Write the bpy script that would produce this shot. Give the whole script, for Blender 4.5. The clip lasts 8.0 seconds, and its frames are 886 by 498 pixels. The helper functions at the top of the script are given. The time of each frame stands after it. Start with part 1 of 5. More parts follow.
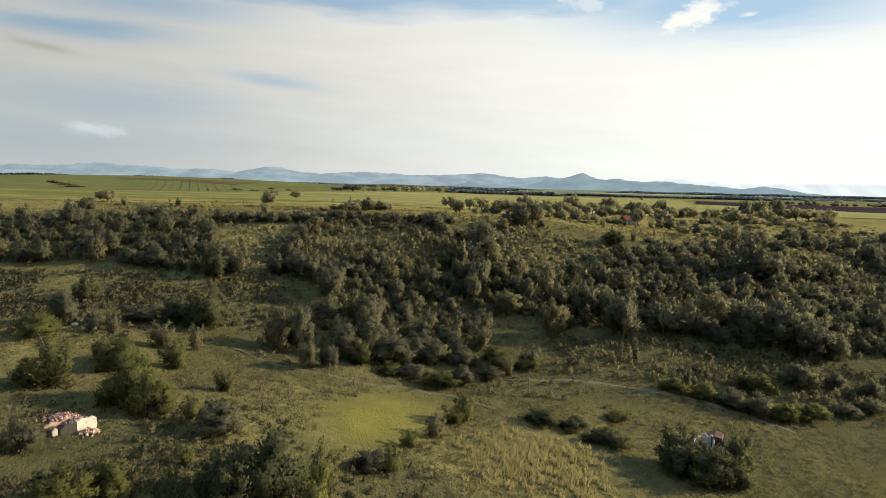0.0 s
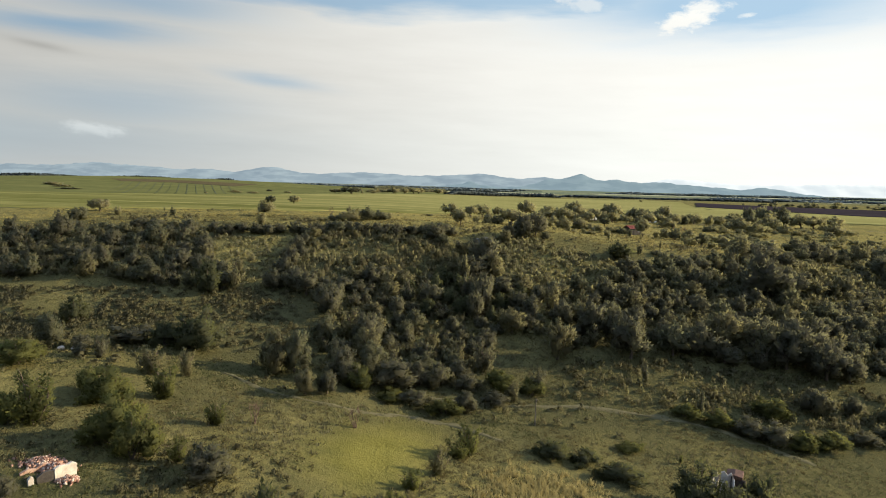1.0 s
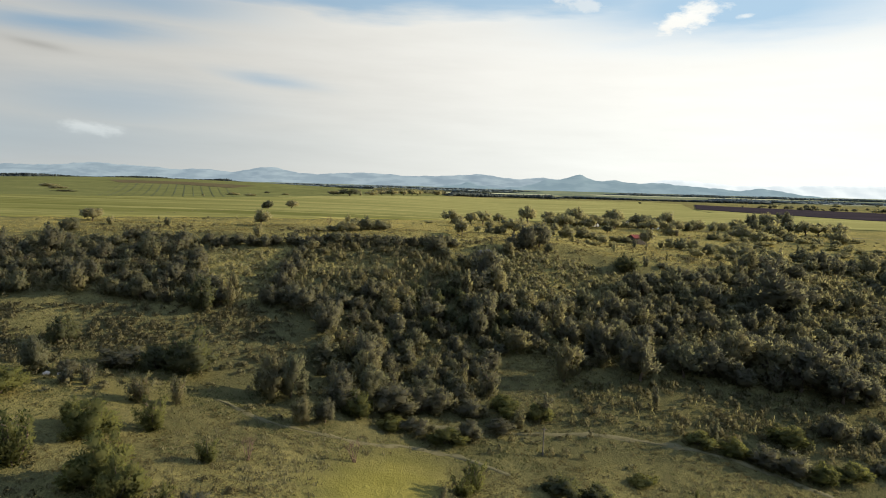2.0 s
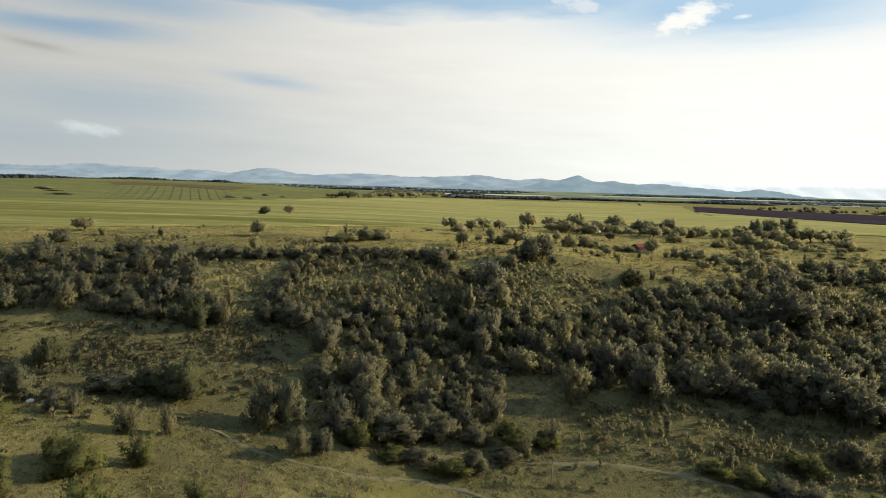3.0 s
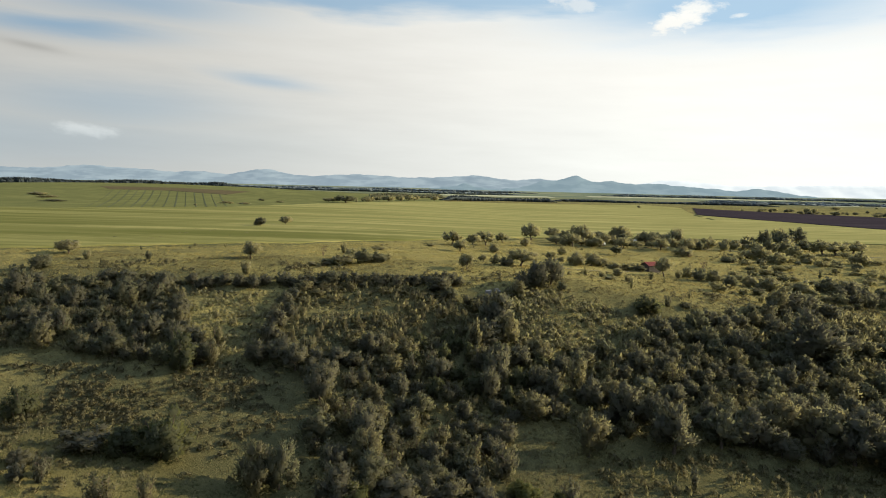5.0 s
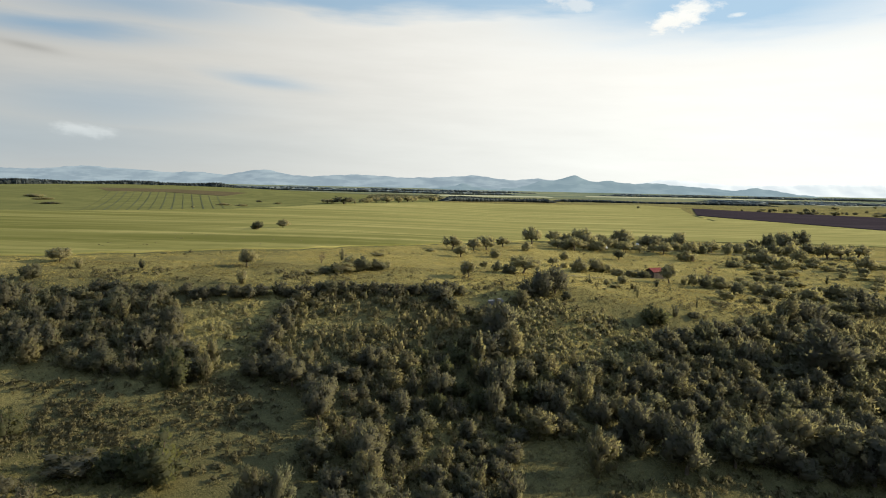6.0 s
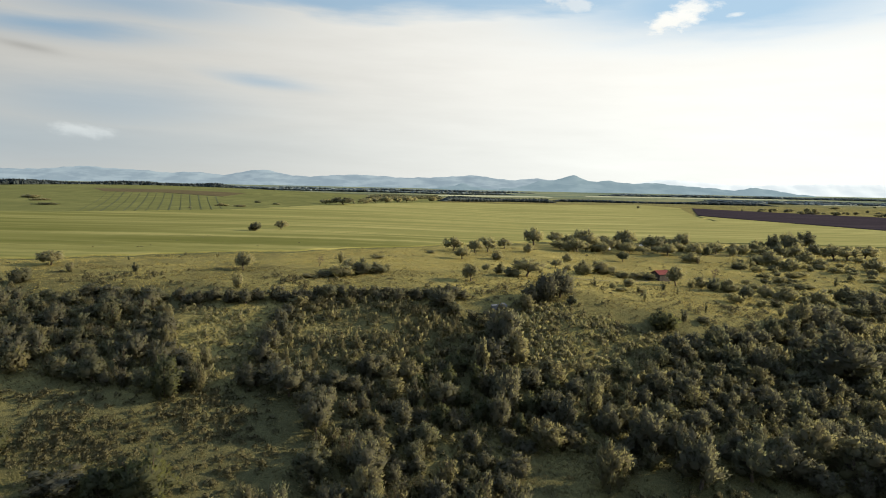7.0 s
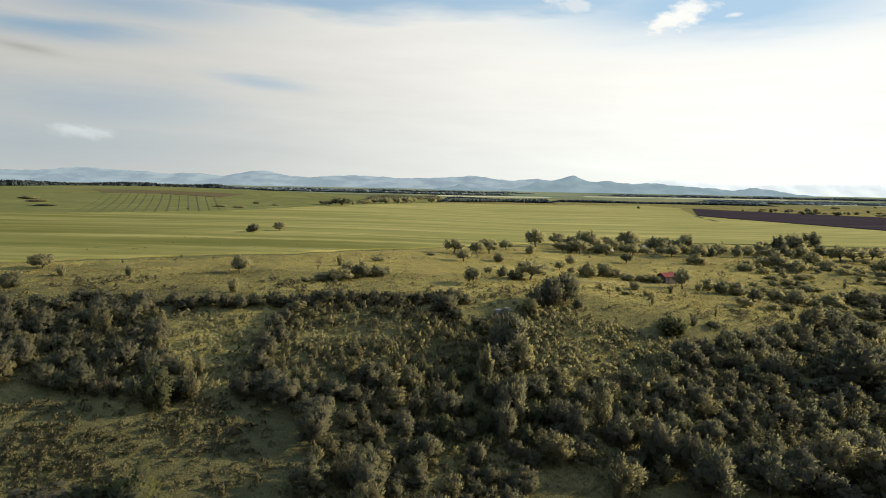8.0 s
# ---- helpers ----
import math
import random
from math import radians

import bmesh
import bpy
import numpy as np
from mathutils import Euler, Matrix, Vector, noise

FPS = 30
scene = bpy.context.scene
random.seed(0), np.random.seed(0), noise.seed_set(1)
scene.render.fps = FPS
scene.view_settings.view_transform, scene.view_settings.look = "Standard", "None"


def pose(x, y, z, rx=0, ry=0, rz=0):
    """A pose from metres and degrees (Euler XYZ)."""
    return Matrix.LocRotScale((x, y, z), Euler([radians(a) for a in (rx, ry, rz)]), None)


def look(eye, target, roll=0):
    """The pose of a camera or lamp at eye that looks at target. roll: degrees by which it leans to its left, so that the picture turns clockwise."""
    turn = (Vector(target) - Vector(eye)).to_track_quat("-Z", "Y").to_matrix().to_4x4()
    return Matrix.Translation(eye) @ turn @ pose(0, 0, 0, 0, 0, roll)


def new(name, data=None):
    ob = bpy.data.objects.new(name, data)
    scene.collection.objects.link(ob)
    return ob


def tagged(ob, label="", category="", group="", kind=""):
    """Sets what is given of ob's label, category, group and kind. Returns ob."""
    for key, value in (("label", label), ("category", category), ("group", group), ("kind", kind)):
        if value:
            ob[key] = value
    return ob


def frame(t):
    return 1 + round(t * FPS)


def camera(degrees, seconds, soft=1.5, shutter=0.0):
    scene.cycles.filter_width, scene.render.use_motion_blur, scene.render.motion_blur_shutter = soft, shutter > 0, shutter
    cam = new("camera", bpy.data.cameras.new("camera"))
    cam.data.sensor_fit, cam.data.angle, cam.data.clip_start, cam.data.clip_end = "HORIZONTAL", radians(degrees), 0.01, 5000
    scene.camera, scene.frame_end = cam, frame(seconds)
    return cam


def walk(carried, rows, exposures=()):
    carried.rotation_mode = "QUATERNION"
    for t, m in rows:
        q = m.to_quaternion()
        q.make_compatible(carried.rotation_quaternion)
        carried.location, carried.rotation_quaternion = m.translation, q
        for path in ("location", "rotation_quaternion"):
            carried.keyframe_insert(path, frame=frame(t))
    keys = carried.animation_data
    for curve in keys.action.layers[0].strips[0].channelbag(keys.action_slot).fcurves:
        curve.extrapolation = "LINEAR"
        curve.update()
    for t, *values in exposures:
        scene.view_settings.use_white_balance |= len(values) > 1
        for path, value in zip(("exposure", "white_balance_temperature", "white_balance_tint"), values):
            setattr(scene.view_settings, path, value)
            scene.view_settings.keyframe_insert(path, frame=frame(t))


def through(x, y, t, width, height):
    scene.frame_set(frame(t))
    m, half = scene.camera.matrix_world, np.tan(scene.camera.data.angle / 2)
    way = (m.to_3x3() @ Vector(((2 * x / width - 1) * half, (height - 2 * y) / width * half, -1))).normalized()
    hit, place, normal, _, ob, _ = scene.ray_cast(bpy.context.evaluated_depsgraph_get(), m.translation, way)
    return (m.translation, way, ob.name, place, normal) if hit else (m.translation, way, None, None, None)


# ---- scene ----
cam = camera(70, 8.0, soft=0.95, shutter=0.5)
PATH = [
    (0, look((0.00, 0.00, 45.00), (-0.00, 99.40, 34.08), 1.42)),
    (0.5, look((-0.35, 2.38, 46.37), (-0.24, 101.78, 35.45), 1.46)),
    (1, look((-0.86, 4.96, 47.85), (-0.59, 104.37, 36.96), 1.53)),
    (1.5, look((-1.35, 7.41, 49.33), (-0.93, 106.81, 38.43), 1.58)),
    (3, look((-2.53, 14.67, 53.33), (-1.73, 114.08, 42.52), 1.60)),
    (3.5, look((-2.92, 17.09, 54.82), (-2.01, 116.49, 44.00), 1.55)),
    (4, look((-3.25, 19.47, 56.23), (-2.27, 118.87, 45.37), 1.50)),
    (4.5, look((-3.59, 22.06, 57.56), (-2.55, 121.47, 46.74), 1.44)),
    (6, look((-4.63, 28.93, 60.47), (-3.23, 128.33, 49.62), 1.26)),
    (6.5, look((-4.93, 31.26, 60.65), (-3.45, 130.65, 49.80), 1.23)),
    (7, look((-5.24, 33.53, 60.69), (-3.69, 132.93, 49.84), 1.20)),
    (7.5, look((-5.50, 35.87, 60.66), (-3.92, 135.27, 49.83), 1.16)),
    (8, look((-5.77, 38.00, 60.75), (-4.12, 137.40, 49.98), 1.11)),
]
walk(cam, PATH, exposures=[(0.0, 0.94), (8.0, 0.94)])

# ---- world, sun, exposure ----
SUN_AZIMUTH, SUN_HEIGHT = 81.0, 20.5   # degrees from +y towards +x, and above the horizon


def link(tree, a, b):
    tree.links.new(a, b)


def maths(tree, operation, a, b=0.0, clamp=False):
    n = tree.nodes.new("ShaderNodeMath")
    n.operation, n.use_clamp = operation, clamp
    for slot, v in zip(n.inputs, (a, b)):
        if isinstance(v, (int, float)):
            slot.default_value = v
        else:
            tree.links.new(v, slot)
    return n.outputs[0]


def ramp(tree, fac, lo, hi, out_lo=0.0, out_hi=1.0):
    n = tree.nodes.new("ShaderNodeMapRange")
    n.interpolation_type, n.clamp = "SMOOTHSTEP", True
    tree.links.new(fac, n.inputs[0])
    for k, v in zip((1, 2, 3, 4), (lo, hi, out_lo, out_hi)):
        n.inputs[k].default_value = v
    return n.outputs[0]


def mixed(tree, fac, a, b, blend="MIX"):
    n = tree.nodes.new("ShaderNodeMix")
    n.data_type, n.blend_type = "RGBA", blend
    for slot, v in zip((n.inputs[0], n.inputs[6], n.inputs[7]), (fac, a, b)):
        if isinstance(v, (int, float)):
            slot.default_value = v
        elif isinstance(v, tuple):
            slot.default_value = (*v, 1.0)
        else:
            tree.links.new(v, slot)
    return n.outputs[2]


def make_world():
    world = bpy.data.worlds.new("sky")
    scene.world = world
    world.use_nodes = True
    t = world.node_tree
    t.nodes.clear()
    out = t.nodes.new("ShaderNodeOutputWorld")
    back = t.nodes.new("ShaderNodeBackground")
    back.inputs[1].default_value = 0.1
    sky = t.nodes.new("ShaderNodeTexSky")
    sky.sky_type, sky.sun_disc = "NISHITA", False
    sky.sun_elevation, sky.sun_rotation = radians(SUN_HEIGHT), radians(SUN_AZIMUTH)
    sky.air_density, sky.dust_density, sky.ozone_density = 1.0, 0.6, 1.5
    co = t.nodes.new("ShaderNodeTexCoord")
    way = co.outputs["Generated"]
    sep = t.nodes.new("ShaderNodeSeparateXYZ")
    link(t, way, sep.inputs[0])
    az = maths(t, "MULTIPLY", maths(t, "ARCTAN2", sep.outputs[0], sep.outputs[1]), 57.2958)
    el = maths(t, "MULTIPLY", maths(t, "ARCSINE", sep.outputs[2]), 57.2958)

    def cloud_noise(sx, sy, detail, rough, shift):
        c = t.nodes.new("ShaderNodeCombineXYZ")
        link(t, maths(t, "MULTIPLY", az, sx), c.inputs[0])
        link(t, maths(t, "ADD", maths(t, "MULTIPLY", el, sy), maths(t, "MULTIPLY", az, sx * 0.12)), c.inputs[1])
        c.inputs[2].default_value = shift
        n = t.nodes.new("ShaderNodeTexNoise")
        link(t, c.outputs[0], n.inputs["Vector"])
        n.inputs["Scale"].default_value, n.inputs["Detail"].default_value = 1.0, detail
        n.inputs["Roughness"].default_value = rough
        return maths(t, "SUBTRACT", n.outputs[0], 0.5)

    broad = cloud_noise(0.045, 0.20, 4.0, 0.55, 3.3)
    streak = cloud_noise(0.10, 0.75, 5.0, 0.6, 7.1)
    puffy = cloud_noise(0.55, 1.1, 5.0, 0.62, 1.9)

    def blob(a, e, ra, re, tilt=0.0, edge=0.0):
        da = maths(t, "SUBTRACT", az, a)
        de = maths(t, "SUBTRACT", maths(t, "SUBTRACT", el, e), maths(t, "MULTIPLY", da, tilt))
        if edge:
            de = maths(t, "ADD", de, maths(t, "MULTIPLY", streak, edge))
        r2 = maths(t, "ADD", maths(t, "POWER", maths(t, "ABSOLUTE", maths(t, "DIVIDE", da, ra)), 2.0),
                   maths(t, "POWER", maths(t, "ABSOLUTE", maths(t, "DIVIDE", de, re)), 2.0))
        return maths(t, "EXPONENT", maths(t, "MULTIPLY", r2, -1.0))

    # blue gaps between the sheets of high cloud
    height = maths(t, "ADD", el, maths(t, "ADD", maths(t, "MULTIPLY", broad, 6.0), maths(t, "MULTIPLY", streak, 3.0)))
    gap = ramp(t, height, 12.4, 15.2, 0.0, 0.9)
    for a, e, ra, re, tilt, edge, amount in (
        (-30.0, 10.8, 7.5, 0.85, 0.02, 1.2, 0.85),
        (-25.0, 13.3, 9.0, 1.5, 0.03, 1.6, 0.72),
        (23.5, 14.3, 14.0, 2.6, -0.03, 2.6, 1.05),
        (-15.0, 8.0, 4.0, 0.55, -0.10, 0.9, 0.55),
        (-27.0, 5.4, 10.0, 1.9, 0.0, 1.5, 0.46),
        (-36.0, 2.4, 20.0, 2.4, 0.0, 1.0, 0.40),
    ):
        gap = maths(t, "MAXIMUM", gap, maths(t, "MINIMUM", maths(t, "MULTIPLY", blob(a, e, ra, re, tilt, edge), amount), 0.92))
    high = ramp(t, el, 17.0, 45.0)
    gap = maths(t, "MAXIMUM", gap, maths(t, "MULTIPLY", high, ramp(t, maths(t, "ADD", broad, streak), -0.10, 0.18, 0.45, 0.95)))
    cover = maths(t, "SUBTRACT", 1.0, gap)
    for a, e, ra, re, tilt, gain in (
        (20.2, 13.3, 3.0, 1.05, 0.24, 0.95), (21.6, 14.1, 2.2, 0.7, 0.05, 0.85), (11.8, 14.9, 2.6, 0.9, -0.25, 0.55), (-16.5, 13.2, 3.2, 0.35, -0.20, 0.4),
        (-28.4, 3.1, 2.6, 0.6, -0.06, 0.5), (24.6, 13.4, 0.8, 0.25, 0.0, 0.6),
    ):
        m = ramp(t, maths(t, "ADD", blob(a, e, ra, re, tilt), maths(t, "MULTIPLY", puffy, 1.9)), 0.22, 0.92, 0.0, gain)
        cover = maths(t, "MAXIMUM", cover, m)
    # brightness of the cloud: thin sheet, brightest towards the sun
    s = Vector((math.sin(radians(SUN_AZIMUTH)) * math.cos(radians(SUN_HEIGHT)),
                math.cos(radians(SUN_AZIMUTH)) * math.cos(radians(SUN_HEIGHT)), math.sin(radians(SUN_HEIGHT))))
    dot = t.nodes.new("ShaderNodeVectorMath")
    dot.operation = "DOT_PRODUCT"
    link(t, way, dot.inputs[0])
    dot.inputs[1].default_value = s
    towards = dot.outputs["Value"]
    bright = ramp(t, towards, -0.40, 0.65, CLOUD_LOW, CLOUD_HIGH)
    bright = maths(t, "ADD", bright, ramp(t, towards, 0.80, 1.0, 0.0, 8.0))
    bright = maths(t, "MULTIPLY", bright, maths(t, "ADD", 1.0, maths(t, "MULTIPLY", streak, 0.16)))
    lit_puff = ramp(t, maths(t, "ADD", blob(-28.4, 3.2, 2.6, 0.55, -0.08), maths(t, "MULTIPLY", puffy, 1.2)), 0.25, 0.95, 0.0, 0.42)
    bright = maths(t, "MULTIPLY", bright, maths(t, "ADD", 1.0, lit_puff))
    smudge = blob(-32.0, 9.1, 2.0, 0.28, -0.10, 0.4)
    bright = maths(t, "MULTIPLY", bright, maths(t, "SUBTRACT", 1.0, maths(t, "MULTIPLY", smudge, 0.22)))
    bright = maths(t, "MULTIPLY", bright, ramp(t, el, 18.0, 55.0, 1.0, 3.0))
    tint = mixed(t, ramp(t, el, 1.0, 10.0), (0.985, 1.0, 0.95), (1.0, 0.99, 0.93))
    tint = mixed(t, ramp(t, el, 18.0, 40.0), tint, (1.05, 1.0, 1.16))
    shade = t.nodes.new("ShaderNodeVectorMath")
    shade.operation = "SCALE"
    link(t, tint, shade.inputs[0])
    link(t, bright, shade.inputs[3])
    blue = t.nodes.new("ShaderNodeVectorMath")
    blue.operation = "SCALE"
    link(t, sky.outputs[0], blue.inputs[0])
    blue.inputs[3].default_value = SKY_GAIN
    clear = mixed(t, 0.75, blue.outputs[0], mixed(t, ramp(t, az, -35.0, 25.0), (1.5, 2.4, 3.3), (2.55, 3.85, 5.05)))
    clear = mixed(t, ramp(t, el, 18.0, 50.0), clear, (2.1, 3.2, 5.0))
    link(t, mixed(t, cover, clear, shade.outputs[0]), back.inputs[0])
    link(t, back.outputs[0], out.inputs[0])


CLOUD_LOW, CLOUD_HIGH, SKY_GAIN = 2.98, 5.45, 0.30
make_world()

sun_data = bpy.data.lights.new("sun", "SUN")
sun_data.energy, sun_data.angle, sun_data.color = 5.2, radians(0.6), (1.0, 0.85, 0.59)
sun = new("sun", sun_data)
a, h = radians(SUN_AZIMUTH), radians(SUN_HEIGHT)
sun_way = Vector((math.sin(a) * math.cos(h), math.cos(a) * math.cos(h), math.sin(h)))
sun.matrix_world = look(tuple(sun_way * 300), (0, 0, 0))


# ---- materials ----
def material(name, rough=0.8):
    m = bpy.data.materials.new(name)
    m.use_nodes = True
    t = m.node_tree
    b = t.nodes["Principled BSDF"]
    b.inputs["Roughness"].default_value = rough
    b.inputs["Specular IOR Level"].default_value = 0.08
    return m, t, b


def noise_tex(t, scale, detail=4.0, rough=0.6, space="world", stretch=None, shift=0.0):
    if space == "world":
        src = t.nodes.new("ShaderNodeNewGeometry").outputs["Position"]
    else:
        src = t.nodes.new("ShaderNodeTexCoord").outputs["Object"]
    mp = t.nodes.new("ShaderNodeMapping")
    link(t, src, mp.inputs[0])
    mp.inputs["Location"].default_value = (shift, shift * 0.7, 0)
    if stretch:
        mp.inputs["Scale"].default_value = stretch
    n = t.nodes.new("ShaderNodeTexNoise")
    link(t, mp.outputs[0], n.inputs["Vector"])
    n.inputs["Scale"].default_value, n.inputs["Detail"].default_value, n.inputs["Roughness"].default_value = scale, detail, rough
    return n.outputs[0]


def bump(t, b, value, strength, distance):
    n = t.nodes.new("ShaderNodeBump")
    n.inputs["Strength"].default_value, n.inputs["Distance"].default_value = strength, distance
    link(t, value, n.inputs["Height"])
    link(t, n.outputs[0], b.inputs["Normal"])


def leaf_material(name, low, high, tip, through=0.3):
    m, t, b = material(name, 0.75)
    b.inputs["Specular IOR Level"].default_value = 0.02
    info = t.nodes.new("ShaderNodeObjectInfo").outputs["Random"]
    island = t.nodes.new("ShaderNodeNewGeometry").outputs["Random Per Island"]
    c = mixed(t, info, low, high)
    c = mixed(t, ramp(t, island, 0.3, 1.0, 0.0, 0.18), c, tip)
    n = noise_tex(t, 0.9, 3.0)
    c = mixed(t, ramp(t, n, 0.3, 0.7, 0.0, 0.45), c, low)
    link(t, c, b.inputs["Base Color"])
    tr = t.nodes.new("ShaderNodeBsdfTranslucent")
    link(t, mixed(t, 0.75, c, tip), tr.inputs[0])
    mix = t.nodes.new("ShaderNodeMixShader")
    mix.inputs[0].default_value = through
    link(t, b.outputs[0], mix.inputs[1])
    link(t, tr.outputs[0], mix.inputs[2])
    link(t, mix.outputs[0], t.nodes["Material Output"].inputs[0])
    return m


def plain_material(name, low, high, scale=2.0, rough=0.85, relief=0.0, space="object", stretch=None):
    m, t, b = material(name, rough)
    n = noise_tex(t, scale, 5.0, 0.65, space, stretch)
    fine = noise_tex(t, scale * 7.0, 4.0, 0.6, space, stretch, 3.0)
    c = mixed(t, ramp(t, n, 0.3, 0.7), low, high)
    c = mixed(t, ramp(t, fine, 0.35, 0.75, 0.0, 0.35), c, tuple(v * 0.6 for v in low))
    link(t, c, b.inputs["Base Color"])
    if relief:
        bump(t, b, fine, 0.6, relief)
    return m


LEAF = leaf_material("foliage", (0.066, 0.064, 0.049), (0.09, 0.087, 0.063), (0.198, 0.196, 0.101), 0.5)
LEAF_PALE = leaf_material("pale_foliage", (0.082, 0.074, 0.047), (0.109, 0.1, 0.06), (0.267, 0.255, 0.116), 0.5)
# Lit copy of the foliage: sunlight is put into its leaf colour.
LEAF_SUNNY = leaf_material("sun_painted_foliage", (0.144, 0.132, 0.084), (0.187, 0.17, 0.106), (0.383, 0.365, 0.144), 0.5)
LEAF_FRESH = leaf_material("fresh_green_foliage", (0.061, 0.064, 0.028), (0.081, 0.085, 0.034), (0.198, 0.206, 0.059), 0.5)
# Darker copy of the foliage: shade on dense bushes is put into its colour.
LEAF_DEEP = leaf_material("shade_dark_foliage", (0.052, 0.056, 0.035), (0.071, 0.074, 0.046), (0.144, 0.155, 0.056), 0.5)
LEAF_GREY = leaf_material("olive_foliage", (0.072, 0.071, 0.049), (0.097, 0.095, 0.063), (0.203, 0.211, 0.106), 0.5)
WEED = leaf_material("weeds", (0.088, 0.083, 0.046), (0.118, 0.108, 0.058), (0.189, 0.168, 0.091), 0.32)
GRASS = leaf_material("grass_blades", (0.083, 0.073, 0.032), (0.108, 0.09, 0.039), (0.176, 0.143, 0.068), 0.3)
# Greener grass, darkened in colour for shade and lens falloff too.
GRASS_SHADED = leaf_material("shade_toned_blades", (0.06, 0.065, 0.028), (0.078, 0.083, 0.035), (0.128, 0.131, 0.054), 0.3)
PASTURE = leaf_material("pasture_blades", (0.224, 0.193, 0.064), (0.293, 0.246, 0.085), (0.425, 0.345, 0.138), 0.3)
STRAW = leaf_material("dry_grass", (0.21, 0.18, 0.075), (0.28, 0.235, 0.10), (0.42, 0.35, 0.16), 0.4)
BARK = plain_material("bark", (0.055, 0.043, 0.032), (0.12, 0.095, 0.07), 6.0, 0.9, 0.03)
TWIG = plain_material("twigs", (0.09, 0.062, 0.045), (0.17, 0.12, 0.09), 6.0, 0.9)


def ground_material():
    m, t, b = material("meadow", 0.9)
    b.inputs["Specular IOR Level"].default_value = 0.0
    at = t.nodes.new("ShaderNodeAttribute")
    at.attribute_name = "cover"
    sep = t.nodes.new("ShaderNodeSeparateColor")
    link(t, at.outputs["Color"], sep.inputs[0])
    dry, mown, far = sep.outputs[0], sep.outputs[1], sep.outputs[2]
    big = noise_tex(t, 0.035, 5.0, 0.6)
    mid = noise_tex(t, 0.22, 5.0, 0.65, shift=11.0)
    fine = noise_tex(t, 1.4, 5.0, 0.7, shift=5.0)
    green = mixed(t, ramp(t, mid, 0.3, 0.7), (0.050, 0.051, 0.025), (0.078, 0.075, 0.034))
    gold = mixed(t, ramp(t, mid, 0.35, 0.65), (0.275, 0.232, 0.070), (0.360, 0.292, 0.098))
    amount = maths(t, "ADD", dry, maths(t, "MULTIPLY", maths(t, "SUBTRACT", big, 0.5), 1.8), True)
    c = mixed(t, amount, green, gold)
    c = mixed(t, ramp(t, fine, 0.36, 0.66, 0.0, 0.75), c, (0.058, 0.057, 0.027))
    tuft = noise_tex(t, 4.5, 3.0, 0.65, shift=8.0)
    c = mixed(t, ramp(t, tuft, 0.45, 0.68, 0.0, 0.5), c, (0.170, 0.150, 0.066))
    c = mixed(t, mown, c, mixed(t, ramp(t, mid, 0.3, 0.7), (0.118, 0.110, 0.027), (0.150, 0.135, 0.036)))
    # Alpha mixes shade and lens falloff, as darker grass, into the ground colour.
    c = mixed(t, maths(t, "MULTIPLY", at.outputs["Alpha"], 0.7), c, mixed(t, ramp(t, mid, 0.3, 0.7), (0.052, 0.048, 0.020), (0.075, 0.067, 0.028)))
    # the distant plain: woods and crops, with blue distance haze mixed into the colour
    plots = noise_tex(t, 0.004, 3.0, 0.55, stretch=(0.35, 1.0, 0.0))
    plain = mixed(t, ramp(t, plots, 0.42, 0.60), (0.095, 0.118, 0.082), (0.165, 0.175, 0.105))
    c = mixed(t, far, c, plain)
    link(t, c, b.inputs["Base Color"])
    bump(t, b, maths(t, "ADD", maths(t, "ADD", fine, maths(t, "MULTIPLY", tuft, 0.5)), maths(t, "MULTIPLY", mid, 0.8)), 0.7, 0.5)
    return m


def crop_material(name, low, high, line, stretch, fine_stretch, green=()):
    m, t, b = material(name, 0.9)
    b.inputs["Specular IOR Level"].default_value = 0.0
    rows = noise_tex(t, 1.0, 4.0, 0.6, stretch=stretch)
    drill = noise_tex(t, 1.0, 3.0, 0.6, stretch=fine_stretch, shift=2.0)
    patch = noise_tex(t, 0.006, 4.0, 0.6, shift=9.0)
    c = mixed(t, ramp(t, rows, 0.36, 0.62), low, high)
    c = mixed(t, ramp(t, drill, 0.46, 0.60, 0.0, 0.85), c, line)
    c = mixed(t, ramp(t, patch, 0.40, 0.65, 0.0, 0.5), c, tuple(v * 0.8 for v in low))
    hair = noise_tex(t, 1.0, 3.0, 0.6, stretch=(0.006, 0.15, 0.0), shift=6.0)
    c = mixed(t, ramp(t, hair, 0.47, 0.60, 0.0, 0.75), c, line)
    # Soft darker green patches: greener crop, with cloud shadow painted in.
    for ax, ay, rx, ry, much in green:
        pos = t.nodes.new("ShaderNodeSeparateXYZ")
        link(t, t.nodes.new("ShaderNodeNewGeometry").outputs["Position"], pos.inputs[0])
        dx = maths(t, "DIVIDE", maths(t, "SUBTRACT", pos.outputs[0], ax), rx)
        dy = maths(t, "DIVIDE", maths(t, "SUBTRACT", maths(t, "SUBTRACT", pos.outputs[1], ay), maths(t, "MULTIPLY", maths(t, "SUBTRACT", pos.outputs[0], ax), 0.55)), ry)
        shade_spot = maths(t, "EXPONENT", maths(t, "MULTIPLY", maths(t, "ADD", maths(t, "MULTIPLY", dx, dx), maths(t, "MULTIPLY", dy, dy)), -1.0))
        shade_spot = maths(t, "MULTIPLY", shade_spot, ramp(t, rows, 0.30, 0.62, 1.15, 0.45))
        c = mixed(t, maths(t, "MULTIPLY", shade_spot, much, True), c, (0.078, 0.082, 0.024))
    link(t, c, b.inputs["Base Color"])
    bump(t, b, drill, 0.35, 0.3)
    return m


